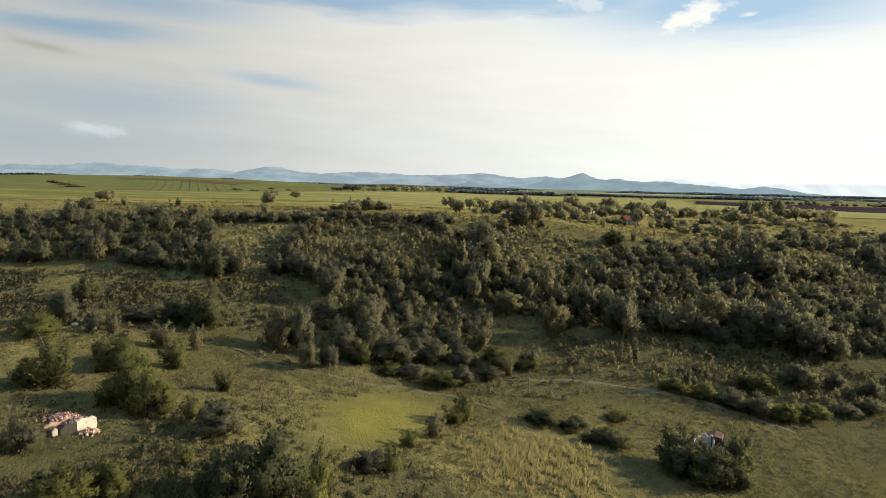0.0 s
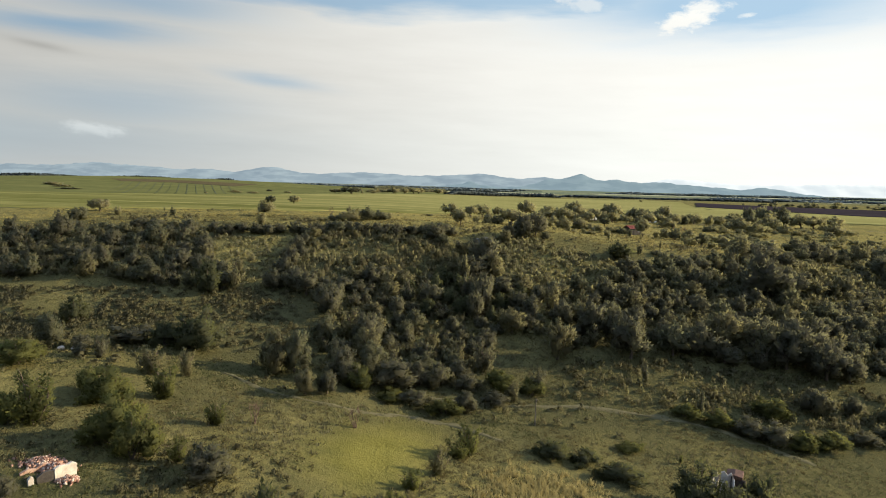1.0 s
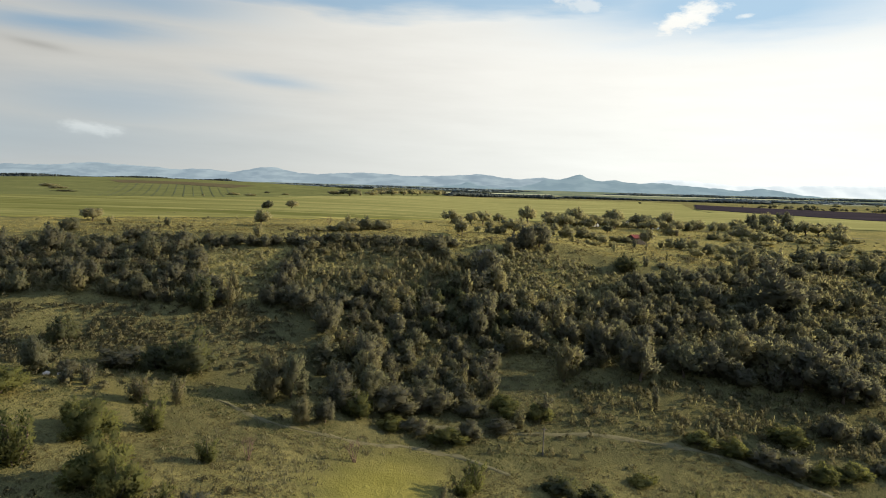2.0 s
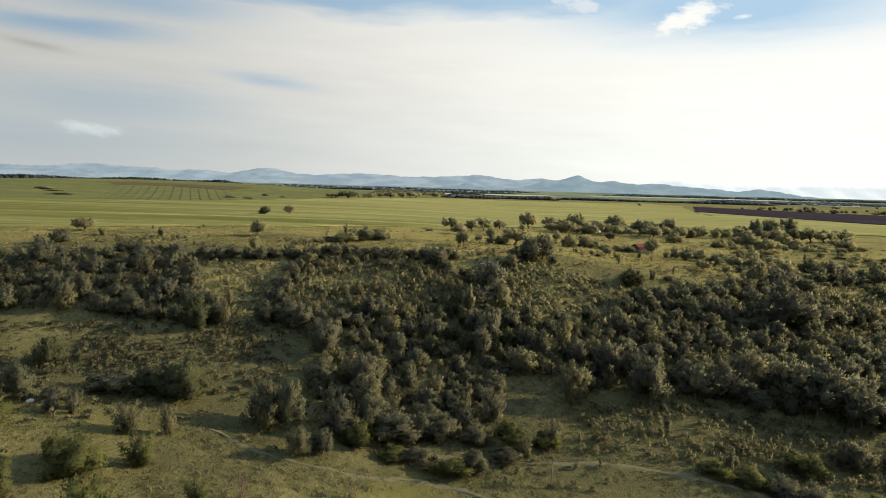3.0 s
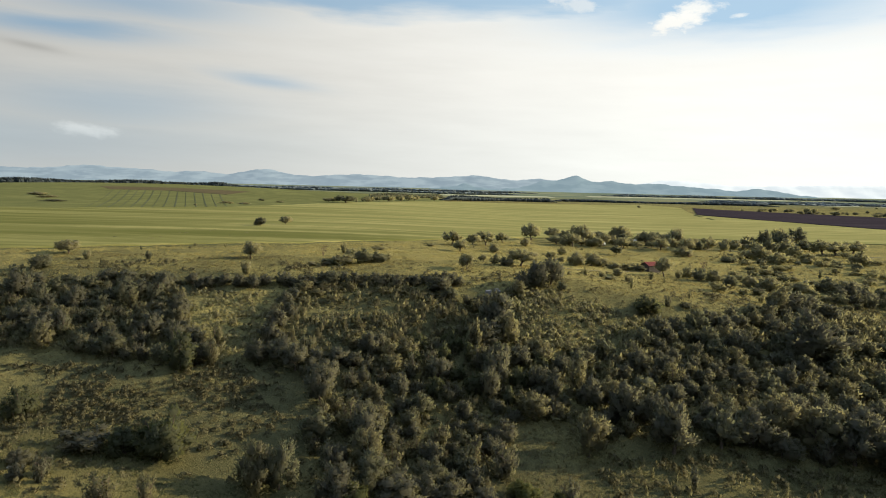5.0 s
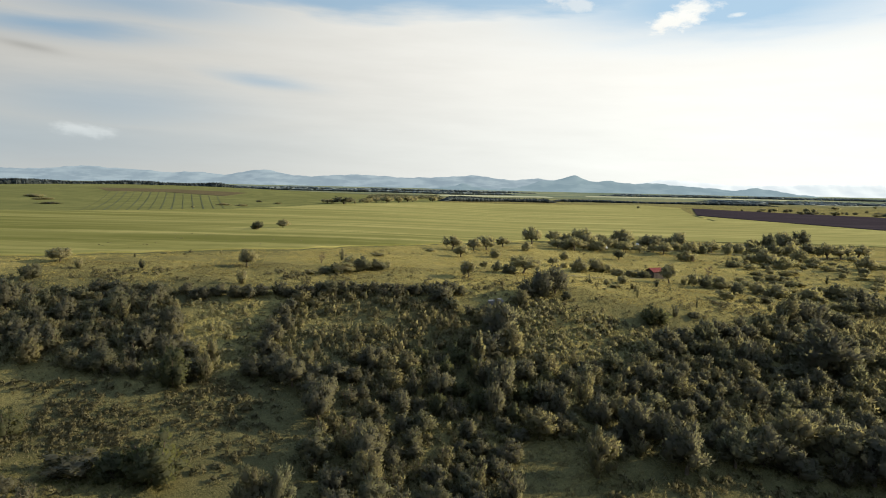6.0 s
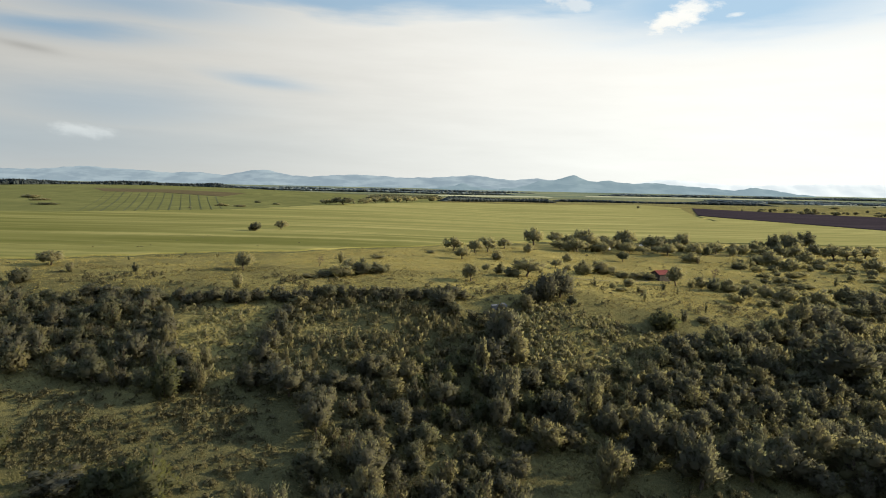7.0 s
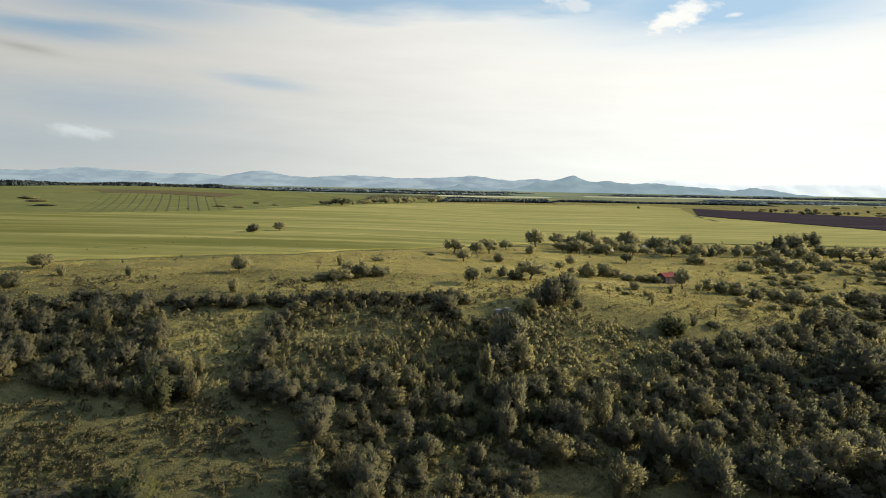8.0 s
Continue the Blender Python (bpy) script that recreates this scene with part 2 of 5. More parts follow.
GROUND = ground_material()
# Left-hand patches put cloud shadow and lens falloff into the crop colour.
WHEAT = crop_material("young_wheat", (0.196, 0.186, 0.068), (0.276, 0.248, 0.098), (0.150, 0.147, 0.053), (0.0024, 0.028, 0.0), (0.003, 0.052, 0.0), ((-215, 345, 120, 40, 0.9), (-330, 420, 260, 280, 0.9), (-165, 262, 150, 46, 0.9), (-150, 230, 190, 26, 0.85), (-60, 330, 120, 60, 0.45)))
SOWN = crop_material("sown_crop", (0.100, 0.105, 0.039), (0.134, 0.134, 0.050), (0.087, 0.092, 0.036), (0.012, 0.012, 0.0), (0.05, 0.02, 0.0))
PLOUGHED = crop_material("ploughed_earth", (0.030, 0.025, 0.029), (0.042, 0.034, 0.038), (0.024, 0.020, 0.024), (0.006, 0.03, 0.0), (0.02, 0.2, 0.0))
FALLOW = crop_material("fallow_earth", (0.085, 0.070, 0.038), (0.115, 0.092, 0.050), (0.072, 0.060, 0.034), (0.006, 0.03, 0.0), (0.02, 0.2, 0.0))
FURROW = plain_material("trodden_crop", (0.046, 0.052, 0.019), (0.060, 0.066, 0.024), 0.2, 0.9, 0.0, "world")
STUBBLE = crop_material("ripe_crop", (0.30, 0.30, 0.20), (0.36, 0.35, 0.24), (0.26, 0.27, 0.18), (0.004, 0.03, 0.0), (0.02, 0.1, 0.0))
LANE = plain_material("lane_earth", (0.085, 0.077, 0.040), (0.122, 0.108, 0.058), 0.6, 0.95, 0.05, "world")
# Far woods: the pale blue of haze is put into the leaf colour.
WOOD_HAZED = leaf_material("hazed_wood_foliage", (0.092, 0.112, 0.118), (0.104, 0.126, 0.126), (0.118, 0.138, 0.130), 0.15)

WOOD_DARK = leaf_material("dark_wood_foliage", (0.038, 0.047, 0.048), (0.045, 0.055, 0.054), (0.054, 0.064, 0.060), 0.1)


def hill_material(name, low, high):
    """A plain backdrop of far hills; the haze of the distance is put into their glowing colour."""
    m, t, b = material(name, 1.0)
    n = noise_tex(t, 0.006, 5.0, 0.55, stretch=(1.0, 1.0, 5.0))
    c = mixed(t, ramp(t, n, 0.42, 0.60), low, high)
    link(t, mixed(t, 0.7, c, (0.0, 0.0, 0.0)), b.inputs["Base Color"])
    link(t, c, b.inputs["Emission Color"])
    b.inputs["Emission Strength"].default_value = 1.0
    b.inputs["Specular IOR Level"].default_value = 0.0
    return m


# Blue to pale glow colours stand for haze growing with distance.
HILL = hill_material("haze_tinted_hills", (0.130, 0.166, 0.188), (0.166, 0.204, 0.222))
HILL_NEAR = hill_material("haze_tinted_hill", (0.11, 0.15, 0.167), (0.13, 0.172, 0.187))
HILL_FAR = hill_material("haze_tinted_mountains", (0.37, 0.40, 0.405), (0.395, 0.42, 0.42))

WALL_WHITE = plain_material("old_whitewash", (0.36, 0.31, 0.26), (0.55, 0.50, 0.43), 1.6, 0.9, 0.02)
# Dark boards; also gives the ruins' unlit walls their painted shade.
WALL_DARK = plain_material("boards_and_shaded_wall", (0.05, 0.042, 0.036), (0.09, 0.078, 0.066), 3.0, 0.85, 0.01)
def rubble_material():
    m, t, b = material("brick_rubble", 0.9)
    island = t.nodes.new("ShaderNodeNewGeometry").outputs["Random Per Island"]
    c = mixed(t, ramp(t, island, 0.15, 0.55), (0.13, 0.068, 0.050), (0.31, 0.185, 0.135))
    c = mixed(t, ramp(t, island, 0.82, 0.95), c, (0.50, 0.42, 0.34))
    link(t, c, b.inputs["Base Color"])
    return m


RUBBLE = rubble_material()
BRICK = plain_material("broken_brick", (0.26, 0.13, 0.085), (0.50, 0.36, 0.27), 2.5, 0.9, 0.02)
ROOF_RED = plain_material("red_sheet_roof", (0.105, 0.024, 0.020), (0.145, 0.036, 0.028), 1.5, 0.6)
ROOF_RUST = plain_material("rusty_sheet", (0.10, 0.062, 0.048), (0.17, 0.10, 0.075), 2.0, 0.7)
STONE = plain_material("grey_stone", (0.12, 0.12, 0.115), (0.19, 0.185, 0.175), 2.0, 0.9, 0.03)
WHITE_PAINT = plain_material("white_paint", (0.72, 0.72, 0.70), (0.82, 0.82, 0.80), 1.0, 0.5)
DARK_GLASS = plain_material("dark_pane", (0.03, 0.035, 0.04), (0.05, 0.055, 0.06), 1.0, 0.15)
RUBBER = plain_material("rubber", (0.02, 0.02, 0.02), (0.035, 0.035, 0.035), 4.0, 0.8)
POLE_WOOD = plain_material("grey_pole_wood", (0.10, 0.085, 0.07), (0.17, 0.15, 0.125), 3.0, 0.9)



# ---- the lie of the land ----
# Ground heights along seven lines that run away from the valley, x across, y away.
LAND_X = [-130.0, -65.0, -25.0, 0.0, 35.0, 70.0, 130.0]
LAND_Y = [-60.0, 40.0, 70.0, 100.0, 120.0, 140.0, 160.0, 180.0, 200.0, 230.0, 270.0, 330.0]
LAND_Z = [
    [20.0, 20.0, 19.5, 19.5, 20.0, 22.5, 27.0, 32.0, 34.4, 34.5, 33.8, 32.2],
    [19.0, 19.0, 18.5, 18.5, 18.5, 22.0, 27.8, 32.8, 34.4, 34.3, 33.4, 31.8],
    [16.5, 17.0, 16.6, 14.0, 15.5, 20.5, 26.2, 32.0, 34.3, 33.9, 32.8, 31.2],
    [12.0, 12.0, 11.5, 10.5, 13.0, 18.8, 25.0, 31.5, 34.3, 33.4, 32.2, 30.6],
    [7.5, 7.5, 7.8, 8.3, 12.0, 17.8, 24.5, 31.6, 33.2, 31.9, 31.0, 30.0],
    [5.0, 5.0, 4.8, 6.5, 11.0, 16.0, 22.0, 28.5, 30.4, 29.8, 29.0, 29.0],
    [4.0, 4.0, 4.0, 6.0, 9.0, 13.0, 17.0, 21.0, 23.5, 25.5, 28.0, 28.8],
]
FAR_Y = [330.0, 436.0, 600.0, 800.0, 1240.0, 2000.0, 3200.0, 6000.0]
FAR_Z = [0.0, -2.6, -5.4, -8.6, -15.2, -22.0, -28.0, -34.0]


def spline(knots, rows, at):
    """Values on a smooth curve through the rows, one row a knot (numpy, held flat past the ends)."""
    k = np.asarray(knots, float)
    r = np.asarray(rows, float)
    a = np.clip(np.asarray(at, float), k[0], k[-1])
    i = np.clip(np.searchsorted(k, a, side="right") - 1, 0, len(k) - 2)
    slope = np.gradient(r, k, axis=0)
    h = (k[i + 1] - k[i])
    u = (a - k[i]) / h
    return i, u, h, slope, r


def blend(i, u, h, slope, r, pick):
    p0, p1 = pick(r, i), pick(r, i + 1)
    m0, m1 = pick(slope, i) * h, pick(slope, i + 1) * h
    return ((2 * u**3 - 3 * u**2 + 1) * p0 + (u**3 - 2 * u**2 + u) * m0 + (-2 * u**3 + 3 * u**2) * p1 + (u**3 - u**2) * m1)


def bump2(x, y, cx, cy, rx, ry):
    return np.exp(-((x - cx) / rx) ** 2 - ((y - cy) / ry) ** 2)


def land(x, y):
    """The ground's height at x, y (numbers or arrays)."""
    x, y = np.broadcast_arrays(np.asarray(x, float), np.asarray(y, float))
    z = np.asarray(LAND_Z)
    columns = []
    i, u, h, slope, r = spline(LAND_Y, z.T, y)
    for n in range(len(LAND_X)):
        columns.append(blend(i, u, h, slope, r, lambda a, j, n=n: a[j, n]))
    c = np.stack(columns, 0)
    kx = np.asarray(LAND_X)
    a = np.clip(x, kx[0], kx[-1])
    j = np.clip(np.searchsorted(kx, a, side="right") - 1, 0, len(kx) - 2)
    w = (a - kx[j]) / (kx[j + 1] - kx[j])
    w = w * w * (3 - 2 * w) * 0.5 + w * 0.5
    flat = c.reshape(len(kx), -1)
    k = np.arange(flat.shape[1])
    j1 = j.ravel()
    out = (flat[j1, k] * (1 - w.ravel()) + flat[j1 + 1, k] * w.ravel()).reshape(x.shape)
    out = out + np.interp(y, FAR_Y, FAR_Z)
    # the broad swell of the fields that bounds the view on the one side
    out = out + 21 * bump2(x, y, -620, 1350, 520, 420) * (y > 330)
    # small unevenness
    near = np.clip((420 - y) / 150, 0, 1)
    out = out + near * (0.30 * np.sin(x / 5.3 + 1.7 * np.sin(y / 9.1)) * np.sin(y / 4.7 + 1.3 * np.sin(x / 7.7))
                        + 0.12 * np.sin(x / 1.9 + 2.1 * np.sin(y / 3.3)) * np.sin(y / 1.7 + 1.9 * np.sin(x / 2.9)))
    return out


# ---- building helpers ----
def mesh_from(name, verts, faces, mat, smooth=False):
    me = bpy.data.meshes.new(name)
    me.from_pydata([tuple(v) for v in verts], [], [tuple(int(i) for i in f) for f in faces])
    me.materials.append(mat)
    if smooth:
        me.polygons.foreach_set("use_smooth", [True] * len(me.polygons))
    me.update()
    return me


def part(name, me, parent, label=""):
    ob = new(name, me)
    ob.parent = parent
    return tagged(ob, label)


def facing(verts, faces, normals):
    """Triangles wound so that each faces the way of its corners' normals."""
    a, b, c = (verts[faces[:, k]] for k in range(3))
    back = (np.cross(b - a, c - a) * normals[faces].sum(1)).sum(1) < 0
    out = faces.copy()
    out[back] = out[back][:, ::-1]
    return out


def soup(name, verts, faces, mat, normals=None):
    """A mesh from numpy arrays of faces with one count of corners."""
    if normals is not None:
        faces = facing(np.asarray(verts), faces, normals)
    me = bpy.data.meshes.new(name)
    n, k = faces.shape
    me.vertices.add(len(verts))
    me.vertices.foreach_set("co", np.asarray(verts, np.float32).ravel())
    me.loops.add(n * k)
    me.loops.foreach_set("vertex_index", np.asarray(faces, np.int32).ravel())
    me.polygons.add(n)
    me.polygons.foreach_set("loop_start", np.arange(0, n * k, k, dtype=np.int32))
    me.update(calc_edges=True)
    me.materials.append(mat)
    if normals is not None:
        me.polygons.foreach_set("use_smooth", [True] * n)
        me.normals_split_custom_set_from_vertices(np.asarray(normals, np.float32))
    return me


def drape(name, near, far, across, along, mat, lift, skirt=0.0):
    """A sheet laid over the land between a near and a far line (lists of x, y, one to one)."""
    near, far = np.array(near, float), np.array(far, float)
    k = np.linspace(0, len(near) - 1, across + 1)
    lines = []
    for line in (near, far):
        lines.append(np.stack([np.interp(k, range(len(line)), line[:, 0]), np.interp(k, range(len(line)), line[:, 1])], 1))
    u = np.linspace(0, 1, along + 1)[:, None, None] ** 1.6
    xy = lines[0][None] * (1 - u) + lines[1][None] * u
    z = land(xy[..., 0], xy[..., 1]) + lift
    if skirt:
        z[0] -= skirt
        z[-1] -= skirt
        xy[1] = xy[0] + (xy[1] - xy[0]) * 0.02
        z[1] = land(xy[1][:, 0], xy[1][:, 1]) + lift
    verts = np.concatenate([xy, z[..., None]], 2).reshape(-1, 3)
    i = np.arange(along)[:, None] * (across + 1) + np.arange(across)[None]
    faces = np.stack([i, i + 1, i + across + 2, i + across + 1], -1).reshape(-1, 4)
    return soup(name, verts, faces, mat)


def ribbon(name, line, width, mat, lift=0.06, step=1.5, ragged=0.25):
    """A strip of ground along a line of x, y."""
    pts = np.array(line, float)
    run = np.r_[0, np.cumsum(np.linalg.norm(np.diff(pts, axis=0), axis=1))]
    s = np.arange(0, run[-1], step)
    x, y = np.interp(s, run, pts[:, 0]), np.interp(s, run, pts[:, 1])
    for _ in range(3):
        x[1:-1], y[1:-1] = (x[:-2] + x[2:]) / 2, (y[:-2] + y[2:]) / 2
    tx, ty = np.gradient(x), np.gradient(y)
    ln = np.hypot(tx, ty)
    nx, ny = -ty / ln, tx / ln
    rng = np.random.default_rng(len(pts) * 7 + int(width * 10))
    rows = []
    for side in (-0.5, -0.17, 0.17, 0.5):
        w = width * side + (rng.normal(0, ragged, len(s)) if abs(side) == 0.5 else 0)
        px, py = x + nx * w, y + ny * w
        rows.append(np.stack([px, py, land(px, py) + (lift if abs(side) < 0.4 else lift - 0.1)], 1))
    verts = np.stack(rows, 1).reshape(-1, 3)
    i = np.arange(len(s) - 1)[:, None] * 4 + np.arange(3)[None]
    faces = np.stack([i, i + 1, i + 5, i + 4], -1).reshape(-1, 4)
    return soup(name, verts, faces, mat)


# ---- ground ----
def in_outline(x, y, outline):
    """Which of the points lie inside the outline."""
    inside = np.zeros(np.shape(x), bool)
    pts = np.array(outline, float)
    for (x0, y0), (x1, y1) in zip(pts, np.roll(pts, -1, 0)):
        if y0 != y1:
            inside ^= ((y0 > y) != (y1 > y)) & (x < (x1 - x0) * (y - y0) / (y1 - y0) + x0)
    return inside


MOWN = [(-16, 85), (-12, 94), (-5, 98.5), (0.5, 98), (-1.5, 87), (-4, 77.5), (-8.5, 71), (-13, 71.5), (-15.5, 77)]


def axis(lo, hi, step, far_lo, far_hi, growth):
    mid = list(np.arange(lo, hi, step))
    up, s = [hi], step
    while up[-1] < far_hi:
        s *= growth
        up.append(up[-1] + s)
    down, s = [lo], step
    while down[-1] > far_lo:
        s *= growth
        down.append(down[-1] - s)
    return np.array(down[:0:-1] + mid + up)


def make_ground():
    gx = axis(-150, 180, 2.1, -4800, 4800, 1.10)
    gy = axis(30, 320, 2.1, -500, 4950, 1.05)
    x, y = np.meshgrid(gx, gy)
    z = land(x, y)
    verts = np.stack([x, y, z], -1).reshape(-1, 3)
    nx, ny = len(gx), len(gy)
    i = np.arange(ny - 1)[:, None] * nx + np.arange(nx - 1)[None]
    faces = np.stack([i, i + 1, i + nx + 1, i + nx], -1).reshape(-1, 4)
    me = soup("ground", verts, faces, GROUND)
    me.polygons.foreach_set("use_smooth", [True] * len(me.polygons))
    dry = 0.12 + 0 * x
    dry = dry + 0.55 * np.clip((y - 178) / 14, 0, 1)
    dry = dry + 0.25 * bump2(x, y, -50, 166, 14, 10) + 0.5 * bump2(x, y, 8, 76, 14, 14) + 0.6 * bump2(x, y, -62, 102, 14, 12)
    dry = dry + 0.4 * bump2(x, y, 24, 168, 12, 12) - 0.25 * bump2(x, y, 60, 110, 40, 16) - 0.2 * bump2(x, y, -45, 128, 25, 14)
    # The valley-corner terms also put lens falloff into the ground colour.
    dry = dry - 0.25 * bump2(x, y, 120, 215, 40, 30) - 0.35 * bump2(x, y, -30, 52, 30, 22) - 0.3 * bump2(x, y, 60, 80, 26, 18) - 0.3 * np.clip((y - 560) / 200, 0, 1)
    # Zones of darker grass that paint shade and lens falloff.
    shade_mask = bump2(x, y, 62, 76, 26, 18) + bump2(x, y, -32, 50, 30, 18) + 0.8 * bump2(x, y, -78, 118, 26, 14) + 0.5 * bump2(x, y, 30, 62, 20, 12) + 0.55 * bump2(x, y, 16, 100, 30, 9) + 0.4 * bump2(x, y, -30, 88, 16, 14) + 0.75 * bump2(x, y, -52, 106, 32, 16) + 0.6 * bump2(x, y, 45, 118, 45, 10)
    dry = dry - 0.34 * np.clip((-10 - x) / 50, 0, 1) * (y > 180)
    soft = np.zeros_like(x)
    for dx in (-3.6, -1.8, 0, 1.8, 3.6):
        for dy in (-5, -2.5, 0, 2.5, 5):
            soft += in_outline(x + dx + 0.8 * np.sin(y * 1.3), y + dy + 0.8 * np.sin(x * 1.1), MOWN) / 25.0
    # far: how much painted distance haze the ground colour takes on
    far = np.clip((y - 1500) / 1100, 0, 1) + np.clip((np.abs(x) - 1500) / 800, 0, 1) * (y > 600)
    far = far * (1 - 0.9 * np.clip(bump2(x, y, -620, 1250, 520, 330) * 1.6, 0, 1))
    col = np.stack([np.clip(dry, 0, 1), soft, np.clip(far, 0, 1), np.clip(shade_mask, 0, 1)], -1).reshape(-1)
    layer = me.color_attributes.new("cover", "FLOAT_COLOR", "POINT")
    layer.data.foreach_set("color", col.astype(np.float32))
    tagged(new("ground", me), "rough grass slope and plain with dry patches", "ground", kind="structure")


make_ground()

FIELD_NEAR = [(-420, 60), (-330, 130), (-130, 222), (-56, 267), (-12, 311), (70, 388), (120, 398), (150, 400), (215, 395), (260, 385), (420, 330)]
FIELD_FAR = [(-700, 470), (-520, 515), (-304, 560), (-213, 668), (-138, 890), (60, 1250), (480, 1500), (505, 1340), (350, 905), (395, 592), (640, 440)]
tagged(new("crop_field", drape("crop_field", FIELD_NEAR, FIELD_FAR, 160, 120, WHEAT, 0.45, 0.6)),
       "wide field of young yellow-green cereal crop", "field", kind="structure")
tagged(new("ploughed_field", drape("ploughed_field", [(358, 900), (372, 740), (397, 594), (660, 446), (1300, 300)],
                                   [(530, 1340), (620, 1130), (690, 995), (860, 900), (1700, 700)], 60, 24, PLOUGHED, 0.8, 0.8)),
       "bare ploughed field of dark purple-brown earth", "field", kind="structure")
tagged(new("upper_crop_field", drape("upper_crop_field", [(-1000, 400), (-700, 474), (-520, 519), (-304, 564), (-213, 672), (-138, 894), (0, 1150)],
                                     [(-1500, 1350), (-1100, 1400), (-800, 1420), (-560, 1420), (-300, 1420), (-120, 1440), (30, 1420)], 80, 40, SOWN, 0.15, 0.3)),
       "rising green crop field on the swell", "field", kind="structure")
STRIPS_LOW, STRIPS_TOP = [(-310, 568), (-262, 612), (-213, 672)], [(-520, 1030), (-440, 1050), (-330, 1000)]
strip_field = tagged(new("striped_field", drape("striped_field", STRIPS_LOW, STRIPS_TOP, 40, 40, SOWN, 0.35, 0.4)),
                     "green sown field with dark wheel tracks", "field", kind="structure")
for n in range(14):
    s = (n + 0.5) / 14 * 2
    lo = [np.interp(s, (0, 1, 2), [p[k] for p in STRIPS_LOW]) for k in (0, 1)]
    hi = [np.interp(s, (0, 1, 2), [p[k] for p in STRIPS_TOP]) for k in (0, 1)]
    part("wheel_track", ribbon("wheel_track", [lo, hi], 0.9 + 0.4 * (n % 3), FURROW, 0.55, 14, 0.2), strip_field)
tagged(new("fallow_strip", drape("fallow_strip", [(-522, 1036), (-440, 1056), (-328, 1006)], [(-590, 1130), (-470, 1165), (-330, 1150)], 30, 10, FALLOW, 0.35, 0.3)),
       "brown fallow strip of bare earth beyond the crop", "field", kind="structure")
for name, near, far in (
    ("ripe_field", [(-20, 2150), (420, 2300)], [(60, 2420), (420, 2520)]),
    ("ripe_field", [(620, 2600), (1500, 2700)], [(640, 2830), (1600, 2950)]),
    ("ripe_field", [(1150, 1900), (2300, 2100)], [(1200, 2150), (2400, 2350)]),
    ("ripe_field", [(-500, 2500), (-250, 2600)], [(-520, 2700), (-250, 2800)]),
):
    tagged(new(name, drape(name, near, far, 20, 8, STUBBLE, 1.0, 0.6)), "pale ripe field on the distant plain", "field", kind="structure")

for name, line, width, label in (
    ("lane", [(-36, 106), (-29, 102), (-20, 98), (-12, 98), (-3, 101), (4, 98), (10, 93)], 1.0, "narrow worn earth footpath in the meadow"),
    ("lane", [(-6, 107.5), (6, 107), (22, 109), (32, 108), (42, 106), (51, 100), (57, 95)], 1.1, "pale grassy farm lane along the hedge"),
    ("lane", [(92, 322), (112, 332), (128, 323), (146, 318), (175, 312), (215, 300)], 3.0, "pale earth track among the trees"),
    ("lane", [(36, 222), (44, 216), (58, 226), (74, 243), (98, 252)], 1.2, "pale trodden track past the hut"),
    ("lane", [(352, 930), (357, 900), (371, 738), (394, 588), (660, 440), (1000, 355)], 4.0, "pale grassy balk beside the ploughed field"),
    ("lane", [(-560, 505), (-420, 535), (-306, 562), (-215, 669), (-140, 885)], 3.0, "dark grassy balk between two crops"),
    ("lane", [(-420, 58), (-330, 128), (-130, 219.5), (-56, 264.5), (-12, 308.5), (70, 385)], 1.6, "narrow dark margin between pasture and crop"),
):
    tagged(new(name, ribbon(name, line, width, FURROW if "dark" in label else LANE, 0.10)), label, "path", kind="structure")


# ---- distant hills ----
def ridge(name, line, y, depth, mat, label, seed):
    """A range of hills: a crest line of x, height, with folded flanks before and behind it."""
    pts = np.array(line, float)
    xs = np.arange(pts[0, 0], pts[-1, 0] + 1, 14.0)
    i, u, hh, slope, r = spline(pts[:, 0], pts[:, 1:2], xs)
    crest = blend(i, u, hh, slope, r, lambda a, j: a[j, 0])
    crest = crest + 2.6 * np.sin(xs / 47.0 + seed) * np.sin(xs / 113.0) + 1.6 * np.sin(xs / 19.0 + seed) + 1.0 * np.sin(xs / 9.7 + 2 * seed)
    rows = []
    levels = [(-1.0, -0.10), (-0.75, 0.10), (-0.5, 0.32), (-0.3, 0.58), (-0.14, 0.84), (0.0, 1.0), (0.3, 0.6), (0.8, -0.1)]
    for n, (off, k) in enumerate(levels):
        fold = 1 + 0.22 * (1 - abs(k)) * np.sin(xs / (31.0 + 6 * n) + seed * 3 + n)
        rows.append(np.stack([xs, y + off * depth + 8 * np.sin(xs / 40.0 + n), -12 + (crest + 12) * np.clip(k * fold, -0.1, 1.0)], 1))
    verts = np.stack(rows, 0).reshape(-1, 3)
    nx = len(xs)
    i = np.arange(len(levels) - 1)[:, None] * nx + np.arange(nx - 1)[None]
    faces = np.stack([i, i + 1, i + nx + 1, i + nx], -1).reshape(-1, 4)
    me = soup(name, verts, faces, mat)
    me.polygons.foreach_set("use_smooth", [True] * len(me.polygons))
    tagged(new(name, me), label, "hills", kind="structure")


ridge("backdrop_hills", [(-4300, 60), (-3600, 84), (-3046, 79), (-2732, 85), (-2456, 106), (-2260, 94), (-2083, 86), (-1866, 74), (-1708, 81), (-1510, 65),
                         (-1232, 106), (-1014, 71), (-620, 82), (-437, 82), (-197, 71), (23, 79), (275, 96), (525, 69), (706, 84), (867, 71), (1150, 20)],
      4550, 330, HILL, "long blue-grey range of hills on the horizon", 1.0)
